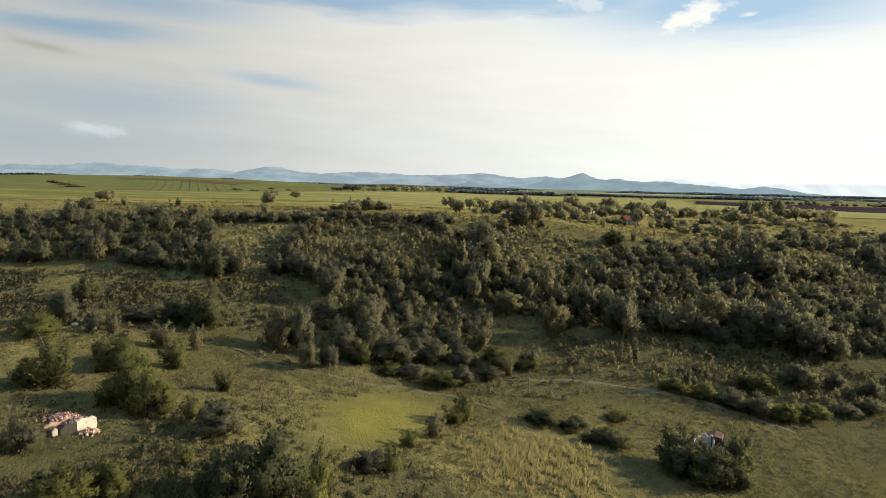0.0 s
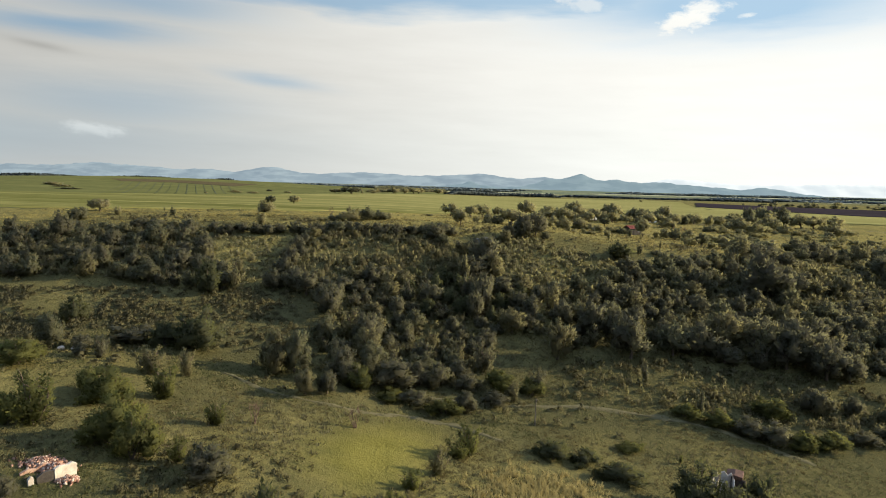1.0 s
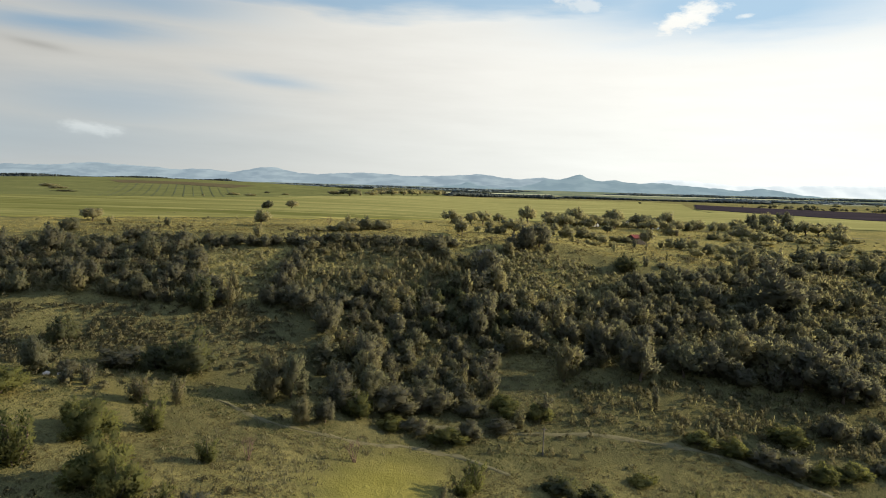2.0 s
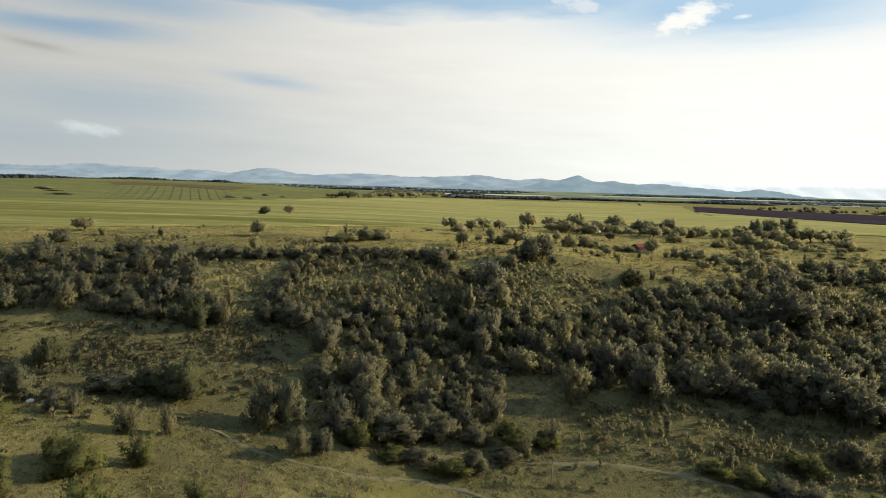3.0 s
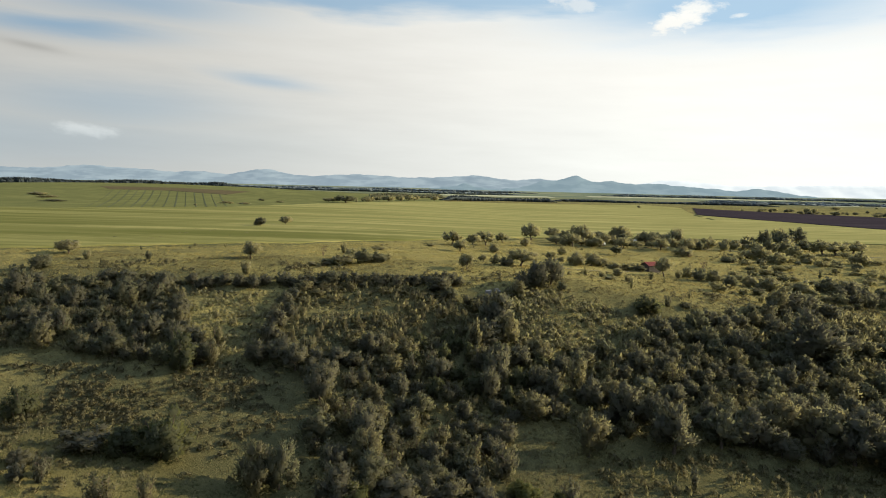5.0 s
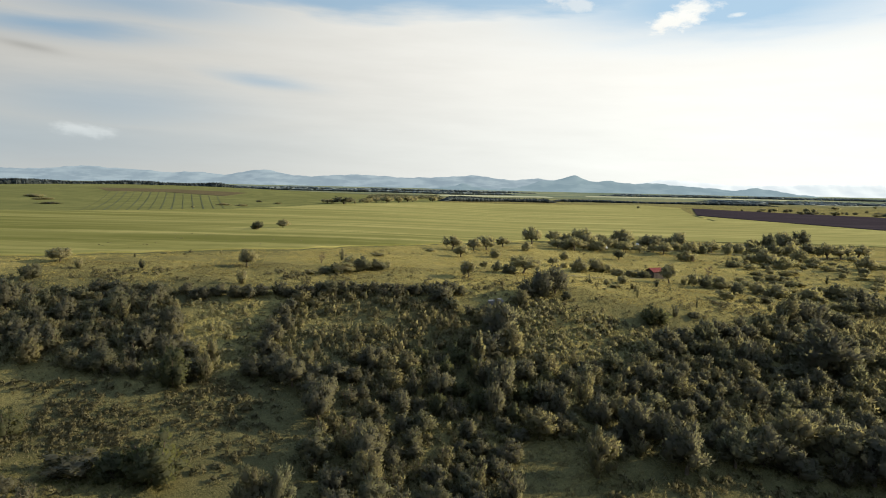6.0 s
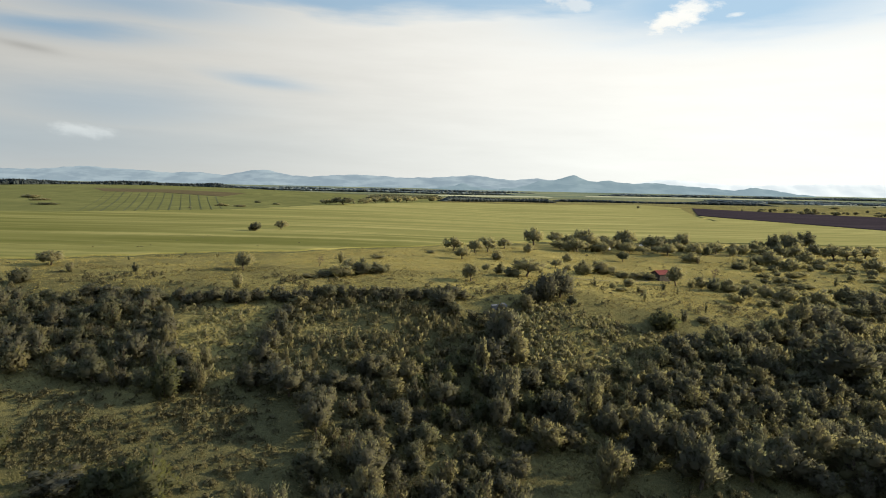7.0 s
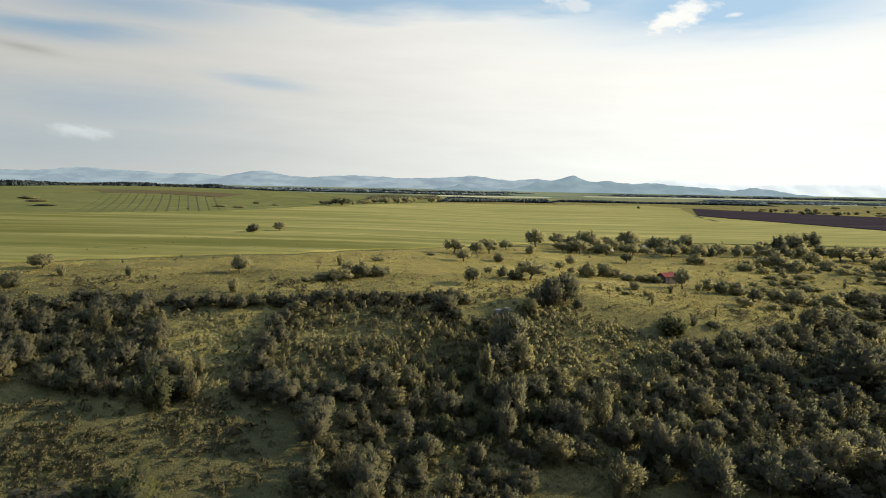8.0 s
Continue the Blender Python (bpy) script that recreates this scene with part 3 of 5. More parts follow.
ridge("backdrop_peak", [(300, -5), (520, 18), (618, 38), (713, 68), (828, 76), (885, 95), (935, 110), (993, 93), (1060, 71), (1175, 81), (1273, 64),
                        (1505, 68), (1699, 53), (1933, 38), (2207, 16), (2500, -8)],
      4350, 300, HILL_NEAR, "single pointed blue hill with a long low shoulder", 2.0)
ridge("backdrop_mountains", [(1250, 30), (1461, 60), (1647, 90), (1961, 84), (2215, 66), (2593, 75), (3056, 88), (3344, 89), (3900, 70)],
      4720, 150, HILL_FAR, "faint mountains with pale haze in their glowing colour", 3.0)
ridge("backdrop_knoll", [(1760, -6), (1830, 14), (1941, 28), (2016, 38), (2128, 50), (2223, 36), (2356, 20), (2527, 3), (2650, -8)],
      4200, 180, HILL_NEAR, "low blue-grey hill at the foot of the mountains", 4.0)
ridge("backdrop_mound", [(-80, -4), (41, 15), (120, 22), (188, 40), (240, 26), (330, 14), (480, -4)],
      4200, 120, HILL_NEAR, "small mound on the far plain with haze in its colour", 5.0)


# ---- plants ----
ICO_V, ICO_F = [], []


def ico():
    bm = bmesh.new()
    bmesh.ops.create_icosphere(bm, subdivisions=1, radius=1.0)
    v = np.array([p.co[:] for p in bm.verts])
    f = np.array([[q.index for q in face.verts] for face in bm.faces])
    bm.free()
    return v, f


ICO_V, ICO_F = ico()


def unit(v):
    return v / (np.linalg.norm(v, axis=-1, keepdims=True) + 1e-9)


def lobes_of(kind, rng):
    """The lobes of a crown one wide and one high, two or three to a leader: centre, radius and the way the leader grows."""
    out = []
    foot = np.array((0.0, 0.0, {"T": 0.26, "O": 0.26, "L": -0.25}.get(kind, -0.15)))
    count = {"T": 15, "O": 14, "S": 13, "V": 7, "P": 3, "L": 12}[kind]
    stretch = np.array((rng.uniform(0.82, 1.12), rng.uniform(0.82, 1.12), 1.0))
    lean = np.array((rng.normal(0, 0.05), rng.normal(0, 0.05), 0.0))
    for k in range(count):
        a = 2.4 * k + rng.normal(0, 0.35)
        s = math.sqrt((k + rng.uniform(0.1, 0.9)) / count)
        if kind == "T":
            d = math.acos(1 - 1.7 * (k + rng.uniform(0.1, 0.9)) / count)
            reach = rng.uniform(0.74, 1.04)
            tip = np.array((0.385 * reach * math.sin(d) * math.cos(a), 0.385 * reach * math.sin(d) * math.sin(a), 0.48 + 0.44 * reach * math.cos(d)))
            radii = (rng.uniform(0.075, 0.125), rng.uniform(0.11, 0.17))
        elif kind == "O":
            d = math.acos(1 - 1.35 * (k + rng.uniform(0.1, 0.9)) / count)
            reach = rng.uniform(0.78, 1.06)
            tip = np.array((0.41 * reach * math.sin(d) * math.cos(a), 0.41 * reach * math.sin(d) * math.sin(a), 0.52 + 0.40 * reach * math.cos(d)))
            radii = (rng.uniform(0.075, 0.12), rng.uniform(0.10, 0.15))
        elif kind == "S":
            tip = np.array((0.41 * s * math.cos(a), 0.41 * s * math.sin(a), (0.92 - 0.58 * s ** 2.2) * rng.uniform(0.66, 1.0)))
            radii = (rng.uniform(0.06, 0.11), rng.uniform(0.11, 0.17))
        elif kind == "V":
            tip = np.array((0.36 * s * math.cos(a), 0.36 * s * math.sin(a), (0.95 - 0.35 * s) * rng.uniform(0.68, 1.0)))
            radii = (rng.uniform(0.055, 0.09), rng.uniform(0.08, 0.13), rng.uniform(0.07, 0.12))
        elif kind == "P":
            tip = np.array((0.22 * s * math.cos(a), 0.22 * s * math.sin(a), rng.uniform(0.72, 0.93)))
            radii = (0.08, 0.12, 0.12)
        else:
            tip = np.array((0.42 * s * math.cos(a), 0.42 * s * math.sin(a), rng.uniform(0.35, 0.75)))
            radii = (rng.uniform(0.07, 0.12), rng.uniform(0.10, 0.16))
        tip = (tip + lean * tip[2]) * stretch
        way = unit(tip - foot + (0, 0, 0.12))
        for n, r in enumerate(radii):
            u = (1.0, 0.66, 0.38)[n] if kind in "VP" else (1.0, 0.70)[n]
            c = foot + (tip - foot) * u + rng.normal(0, 0.025, 3)
            c[2] = max(c[2], 0.10)
            out.append((*c, r, *way))
    return np.array(out)


def crown_mesh(kind, leaves, leaf, seed, mat, core=0.74):
    rng = np.random.default_rng(seed)
    kind = "S" if kind == "B" else kind
    lobes = lobes_of(kind, rng)
    longer = {"T": 0.25, "O": 0.15, "S": 0.35, "V": 0.7, "P": 0.8, "L": 0.2}[kind]
    verts, faces, normals = [], [], []
    count = 0
    middle = np.array((0, 0, 0.36))
    # inner mass of twigs and leaves of each lobe
    for row in lobes:
        c, r, grow = row[:3], row[3], row[4:]
        v = ICO_V * (1 + 0.25 * rng.normal(0, 1, (len(ICO_V), 1)).clip(-1, 1)) * r * core
        v = v + grow * (v @ grow)[:, None] * longer + c
        v[:, 2] = v[:, 2].clip(0.01, 1.0)
        verts.append(v)
        normals.append(unit(ICO_V * 0.5 + unit(v - middle)))
        faces.append(ICO_F + count)
        count += len(v)
    # leafy shoots on the lobes, longest at the tips of the leaders
    pick = rng.choice(len(lobes), leaves, p=lobes[:, 3] ** 2 / (lobes[:, 3] ** 2).sum())
    way = rng.normal(0, 1, (leaves, 3))
    way[:, 2] += 0.3
    way = unit(way)
    c, grow = lobes[pick], lobes[pick, 4:]
    off = way * c[:, 3:4] * rng.triangular(0.5, 1.0, 1.45, (leaves, 1))
    off = off + grow * (off * grow).sum(1, keepdims=True) * longer
    p = c[:, :3] + off
    p[:, 2] = p[:, 2].clip(0.02, 1.02)
    tip = unit(grow * 0.55 + way * 0.45 + rng.normal(0, 0.38, (leaves, 3)) + (0, 0, 0.25))
    b = unit(np.cross(tip, way + rng.normal(0, 0.5, (leaves, 3))))
    s = leaf * rng.uniform(0.5, 1.35, (leaves, 1))
    spray = np.stack([p - b * s * 0.5, p + b * s * 0.5, p + tip * s * 1.7], 1).reshape(-1, 3)
    verts.append(spray)
    soft = unit(unit(p - middle) * 0.9 + way * 0.55 + rng.normal(0, 0.16, (leaves, 3)) + (0, 0, 0.1))
    normals.append(np.repeat(soft, 3, axis=0))
    faces.append(count + np.arange(leaves * 3).reshape(-1, 3))
    return soup("crown", np.concatenate(verts), np.concatenate(faces), mat, unit(np.concatenate(normals)))


def tube(points, radii, sides=5):
    """Vertices and triangles of a tapered tube along points."""
    pts, v, f = np.array(points, float), [], []
    for i, p in enumerate(pts):
        d = pts[min(i + 1, len(pts) - 1)] - pts[max(i - 1, 0)]
        d = d / (np.linalg.norm(d) + 1e-9)
        a = np.cross(d, (0.3, 0.9, 0.1))
        a /= np.linalg.norm(a) + 1e-9
        b = np.cross(d, a)
        for k in range(sides):
            w = 6.283 * k / sides
            v.append(p + (a * math.cos(w) + b * math.sin(w)) * radii[i])
    for i in range(len(pts) - 1):
        for k in range(sides):
            q = i * sides
            k2 = (k + 1) % sides
            f += [(q + k, q + k2, q + sides + k2), (q + k, q + sides + k2, q + sides + k)]
    return np.array(v), np.array(f)


def joined(pieces):
    v, f, n = [], [], 0
    for a, b in pieces:
        v.append(a)
        f.append(b + n)
        n += len(a)
    return np.concatenate(v), np.concatenate(f)


def wood_mesh(kind, seed, mat):
    """Trunk and limbs, in the same unit crown."""
    rng = np.random.default_rng(seed)
    kind = "S" if kind == "B" else kind
    lobes = lobes_of("V" if kind == "D" else kind, rng)
    pieces = []
    if kind in "TO":
        lean = rng.normal(0, 0.03, 2)
        fork = np.array([lean[0], lean[1], 0.24])
        pieces.append(tube([(0, 0, -0.05), (lean[0] * 0.3, lean[1] * 0.3, 0.12), fork], [0.045, 0.034, 0.028], 7))
        for c in lobes[0:16:2]:
            mid = (fork + c[:3]) / 2 + rng.normal(0, 0.03, 3)
            pieces.append(tube([fork, mid, c[:3]], [0.022, 0.014, 0.006], 5))
    else:
        stems = {"S": 6, "V": 5, "P": 3, "L": 5, "D": 9}[kind]
        thick = {"S": 0.014, "V": 0.018, "P": 0.02, "L": 0.008, "D": 0.016}[kind]
        for k in range(stems):
            top = lobes[(k * (3 if kind in "DVP" else 2)) % len(lobes)][:3] * (1.0 if kind != "D" else (1.25, 1.25, 1.02)) + rng.normal(0, 0.03, 3)
            foot = np.array([rng.normal(0, 0.03), rng.normal(0, 0.03), -0.04])
            mid = foot * 0.45 + top * 0.5 + (rng.normal(0, 0.03), rng.normal(0, 0.03), 0.06)
            pieces.append(tube([foot, mid, top], [thick, thick * 0.7, thick * 0.25], 5))
            if kind in "DV":
                for q in range(5 if kind == "D" else 2):
                    u = rng.uniform(0.35, 0.95)
                    p = mid * (1 - u) + top * u
                    e = p + (rng.normal(0, 0.10), rng.normal(0, 0.10), rng.uniform(0.08, 0.22))
                    e[2] = min(e[2], 1.0)
                    pieces.append(tube([p, (p + e) / 2 + rng.normal(0, 0.01, 3), e], [thick * 0.5, thick * 0.35, thick * 0.15], 4))
    v, f = joined(pieces)
    return soup("trunk", v, f, mat)


MESHES = {}
KINDS = {   # name, what its foliage is, how many shapes
    "T": ("tree", "round-crowned", 5), "O": ("tree", "wide-crowned", 5), "S": ("shrub", "dense rounded", 6), "B": ("bramble_bush", "dense mounded", 5), "V": ("tall_shrub", "loose upright", 5),
    "P": ("sapling", "slim young", 3), "L": ("low_bush", "low spreading", 3), "D": ("bare_shrub", "leafless branching", 3),
}
SIZES = {"tiny": (300, 0.095), "small": (800, 0.062), "mid": (1000, 0.055), "medium": (1350, 0.048), "large": (2400, 0.036), "near": (3400, 0.030)}


def plant_meshes(kind, size, shape, tone):
    key = (kind, size, shape, tone)
    if key not in MESHES:
        seed = 100 * (ord(kind) + shape) + len(size)
        wood = wood_mesh(kind, seed, TWIG if kind == "D" else BARK)
        if kind == "D":
            crown = None
        else:
            leaves, leaf = SIZES[size]
            thin = {"V": 0.6, "P": 0.55}.get(kind, 1.0)
            crown = crown_mesh(kind, int(leaves * thin), leaf, seed, tone_material(tone), 0.70 if kind in "TOSLB" else 0.5)
        MESHES[key] = (wood, crown)
    return MESHES[key]


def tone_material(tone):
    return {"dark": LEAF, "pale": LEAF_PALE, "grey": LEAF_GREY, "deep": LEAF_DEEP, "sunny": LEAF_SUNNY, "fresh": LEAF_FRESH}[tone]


COUNT = {}


def plant(kind, x, y, w, h, rng, place, group, tone=None):
    """One tree or shrub, w wide and h high, rooted at x, y."""
    if kind == "T":
        h = min(h, 10.0)
    if kind == "T" and y > 186 and "thicket" not in place:
        kind = "O"
    # The deep tone paints shade onto these bushes.
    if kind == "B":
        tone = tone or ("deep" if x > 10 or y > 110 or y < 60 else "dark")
    size = "tiny" if y > 420 else "small" if w < 2.6 or y > 260 else "medium" if y > 150 and w > 6.0 else "mid" if y > 150 else "near" if y < 114 and w > 3.2 else "medium" if w < 5.6 else "large"
    # Upland plants: sun and haze are painted as a lighter leaf tone.
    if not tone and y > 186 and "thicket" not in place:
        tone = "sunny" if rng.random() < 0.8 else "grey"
    if not tone and y < 100 and rng.random() < 0.85:
        tone = "fresh"
    # More pale crowns above the rim put sunlight into their colour.
    tone = tone or ("pale" if rng.random() < (0.55 if kind in "VP" else (0.4 if y > 185 else 0.2) if kind in "TO" else 0.08) else "grey" if rng.random() < 0.18 else "dark")
    name, look_word, shapes = KINDS[kind]
    COUNT[kind] = COUNT.get(kind, 0) + 1
    wood, crown = plant_meshes(kind, size, int(rng.integers(shapes)), tone)
    z = float(land(x, y))
    root = new(name)
    root.empty_display_size = 0.3
    root.matrix_world = Matrix.Translation((x, y, z - 0.02 * h)) @ Matrix.Rotation(rng.uniform(0, 6.283), 4, "Z") @ Matrix.Diagonal((w, w, h, 1))
    part("trunk", wood, root)
    if crown:
        part("crown", crown, root)
    colour = {"dark": "olive green", "pale": "pale yellow-green", "grey": "grey-green", "deep": "very dark green", "sunny": "sun-painted grey-green", "fresh": "fresh green"}[tone]
    if kind == "D":
        colour = "brown"
    tall = "small" if h < 2.6 else "large" if h > 6 else ""
    return tagged(root, f"{tall} {look_word} {colour} {name.split('_')[-1]} {place}".strip(), name.split("_")[-1], group)


RIM_TREES = [
    ("T", -112.2, 210.8, 6.2, 4.2), ("V", -101.2, 200.4, 2.9, 2.9), ("S", -106.9, 188.7, 5.9, 4.3), ("V", -84.8, 202.4, 2.9, 3.1),
    ("T", -57.9, 208.7, 4.9, 4.8), ("V", -53.0, 187.0, 3.5, 3.8), ("P", -75.7, 239.9, 1.1, 1.3), ("P", -97.7, 225.6, 1.3, 1.2),
    ("D", -39.0, 221.1, 2.3, 3.6), ("V", -34.3, 232.7, 3.1, 4.2), ("S", -30.2, 202.6, 8.4, 3.0), ("S", -24.6, 205.9, 7.2, 4.6),
    ("S", -29.2, 213.2, 6.4, 3.8), ("S", -20.8, 208.4, 6.2, 3.4), ("S", -18.3, 212.5, 2.5, 2.2), ("S", -34.4, 201.5, 5.0, 1.8),
    ("S", -38.2, 199.9, 4.1, 1.2), ("L", -24.2, 249.6, 6.1, 1.5), ("L", -6.1, 281.5, 4.4, 1.1), ("T", 2.9, 293.5, 6.9, 5.7),
    ("T", 5.3, 261.7, 5.6, 4.4), ("T", 11.9, 290.7, 5.5, 5.2), ("T", 18.0, 300.9, 8.0, 5.9), ("S", 18.2, 265.1, 5.3, 3.7),
    ("T", 26.9, 316.6, 5.5, 4.5), ("T", 5.0, 200.4, 4.1, 4.6), ("T", 11.4, 225.9, 2.7, 2.5), ("S", 14.9, 222.1, 4.0, 3.3),
    ("S", 17.1, 209.5, 5.3, 2.8), ("T", 21.6, 212.3, 8.2, 5.4), ("V", 28.6, 230.5, 3.8, 4.2),
]

RIM_GROVE = [
    ("T", 44.7, 345.4, 10.0, 8.3), ("S", 36.0, 303.9, 5.7, 4.1), ("T", 59.8, 365.5, 8.8, 5.9), ("T", 62.8, 352.0, 6.8, 5.7),
    ("S", 57.2, 321.3, 7.7, 5.1), ("T", 68.4, 349.4, 7.3, 8.4), ("T", 69.0, 336.0, 9.1, 9.1), ("S", 70.9, 324.4, 7.8, 4.7),
    ("T", 76.8, 327.2, 6.8, 6.3), ("T", 91.5, 350.9, 9.6, 9.0), ("T", 72.9, 291.6, 5.0, 4.1), ("S", 91.4, 333.1, 5.9, 4.0),
    ("T", 100.9, 337.4, 8.1, 7.0), ("T", 99.9, 314.5, 7.0, 5.5), ("T", 109.5, 348.9, 6.7, 6.2), ("T", 117.3, 342.2, 8.3, 8.5),
    ("S", 102.0, 292.9, 7.9, 4.6), ("T", 118.8, 326.9, 4.7, 4.4), ("T", 127.7, 327.5, 7.3, 5.0), ("S", 139.4, 334.7, 9.7, 4.6),
    ("S", 148.7, 334.8, 8.6, 4.8), ("T", 159.8, 337.7, 7.1, 8.7), ("T", 171.4, 348.1, 9.6, 9.6), ("T", 185.5, 354.6, 10.3, 10.0),
]

RIM_SCRUB = [
    ("S", 153.2, 321.0, 10.8, 6.2), ("S", 162.2, 322.6, 10.8, 6.2), ("S", 172.6, 325.0, 10.4, 5.7), ("T", 170.1, 340.0, 8.2, 8.2),
    ("S", 133.6, 288.4, 11.8, 6.4), ("S", 135.8, 278.5, 8.7, 5.2), ("S", 131.0, 295.6, 9.4, 3.5), ("S", 155.3, 300.8, 8.1, 5.7),
    ("S", 151.7, 285.4, 7.7, 4.1), ("T", 172.0, 308.6, 9.8, 6.9), ("T", 179.0, 310.3, 8.9, 6.4), ("T", 190.2, 315.6, 10.1, 6.1),
    ("S", 168.6, 278.0, 8.8, 6.1), ("S", 46.2, 273.1, 5.1, 3.4), ("T", 37.0, 248.1, 3.8, 2.7), ("S", 40.2, 243.8, 3.0, 2.0),
    ("S", 43.7, 236.3, 7.9, 4.7), ("S", 50.5, 242.7, 8.5, 5.2), ("S", 54.3, 241.8, 5.5, 3.3), ("S", 56.0, 234.1, 6.0, 2.8),
    ("S", 59.9, 234.0, 4.6, 2.5), ("T", 67.8, 220.3, 5.3, 6.0), ("S", 64.2, 232.8, 4.6, 2.5), ("V", 59.9, 209.1, 2.5, 2.8),
    ("S", 63.5, 237.1, 3.6, 2.2), ("S", 28.0, 181.6, 2.6, 2.4), ("V", 39.0, 203.3, 2.3, 2.3), ("S", 43.7, 202.5, 2.1, 1.5),
    ("S", 49.1, 206.9, 4.0, 2.5), ("L", 44.8, 197.8, 4.1, 1.2), ("V", 49.4, 198.4, 2.0, 2.0), ("P", 47.8, 188.4, 1.9, 2.9),
    ("P", 61.4, 184.2, 1.3, 2.3), ("P", 61.9, 203.5, 1.2, 2.3),
]

RIM_HEDGE = [
    ("V", 72.0, 219.1, 2.6, 3.3), ("S", 76.2, 222.6, 4.7, 3.7), ("S", 76.9, 215.3, 4.8, 4.2), ("S", 82.3, 217.7, 5.6, 4.4),
    ("S", 83.2, 208.4, 5.6, 4.0), ("S", 92.6, 215.8, 6.8, 4.2), ("S", 97.4, 212.5, 7.7, 5.1), ("D", 93.8, 252.7, 3.9, 4.3),
    ("D", 103.7, 289.6, 3.2, 2.7), ("B", 46.9, 172.5, 7.2, 4.9), ("V", 53.5, 177.4, 3.1, 3.3), ("S", 58.1, 177.7, 3.6, 1.5),
    ("V", 83.5, 190.5, 2.5, 2.5), ("S", 73.6, 176.5, 3.8, 3.6), ("P", 134.0, 247.5, 2.7, 2.9), ("S", 108.9, 215.3, 8.1, 4.9),
    ("S", 123.0, 225.2, 10.3, 5.1), ("S", 128.7, 224.1, 8.5, 5.5), ("S", 86.3, 182.8, 9.3, 5.6), ("S", 94.7, 184.2, 8.1, 4.6),
    ("S", 22.2, 183.9, 8.5, 7.2), ("T", 26.0, 186.0, 7.3, 7.0), ("S", 18.3, 181.9, 5.8, 5.4), ("S", 16.4, 178.4, 4.6, 4.0),
]

SLOPE_MARKED = [
    ("T", 37.1, 126.8, 7.9, 8.9), ("T", 30.7, 133.8, 6.6, 8.0), ("V", 43.5, 146.0, 6.0, 5.6),
    ("B", -70.9, 123.7, 5.7, 4.9), ("T", -65.7, 108.6, 5.2, 6.1), ("V", -55.6, 104.8, 2.4, 4.2), ("B", -58.9, 105.3, 2.8, 2.3),
    ("B", -44.6, 116.3, 10.1, 7.7), ("B", -49.9, 115.9, 6.4, 4.5), ("L", -56.3, 116.1, 10.0, 3.1), ("S", -28.6, 109.8, 7.2, 7.6),
    ("T", -25.6, 110.8, 5.2, 7.4), ("V", -47.8, 150.5, 3.9, 5.3), ("S", -38.2, 146.3, 6.3, 4.7), ("B", -51.7, 141.9, 7.5, 7.5),
    ("V", -46.6, 143.6, 3.5, 6.0), ("T", 63.4, 129.8, 9.4, 7.7), ("T", 70.9, 128.3, 10.8, 8.7), ("T", 73.5, 122.7, 8.3, 7.3),
    ("S", 51.8, 129.9, 8.8, 7.1), ("T", 46.3, 129.2, 6.9, 6.6), ("S", 79.5, 160.1, 14.4, 10.5),
    ("V", -17.7, 126.7, 7.1, 6.1), ("V", 4.5, 153.5, 5.0, 8.7), ("S", 9.6, 163.6, 9.3, 9.3),
]

# Sunlit trees of the slope: their brightness is painted as pale leaves.
SLOPE_BRIGHT = [
    ("T", 22.3, 125.3, 5.4, 8.2), ("V", 23.6, 141.8, 5.7, 8.0), ("T", 57.3, 132.7, 9.0, 7.6), ("V", 3.0, 121.0, 3.4, 5.2), ("V", -46.4, 143.2, 3.2, 5.6),
]

MEADOW_EDGE = [
    ("D", -25.2, 86.4, 2.6, 3.9), ("V", -29.6, 84.5, 3.6, 3.3), ("D", -12.5, 92.0, 2.8, 4.2), ("T", -21.7, 101.2, 4.3, 4.3),
    ("T", -18.4, 102.5, 3.9, 3.8), ("S", -64.8, 98.4, 8.1, 4.5), ("V", -48.8, 78.1, 7.9, 6.8),
    ("S", -52.4, 78.1, 5.0, 3.6), ("S", -46.0, 88.3, 8.1, 5.0), ("S", -49.9, 90.8, 3.3, 4.2), ("S", -38.2, 74.8, 7.6, 6.2),
    ("S", -33.9, 71.2, 5.9, 5.3), ("V", -40.2, 93.3, 5.5, 5.3), ("V", -40.9, 102.8, 3.8, 4.9), ("V", -45.9, 101.3, 5.8, 5.0),
    ("V", -56.3, 107.2, 2.9, 3.3), ("B", -61.4, 109.4, 4.2, 2.6), ("B", -24.4, 67.3, 6.9, 4.0),
    ("V", -28.8, 70.3, 3.3, 3.0), ("V", -24.6, 58.7, 2.5, 2.3), ("B", -15.5, 54.2, 7.8, 7.2), ("V", -11.3, 52.8, 6.5, 5.8),
    ("B", -18.2, 52.7, 6.4, 6.2), ("B", -20.1, 54.5, 4.6, 3.6), ("V", -11.5, 57.7, 4.9, 6.0),
]

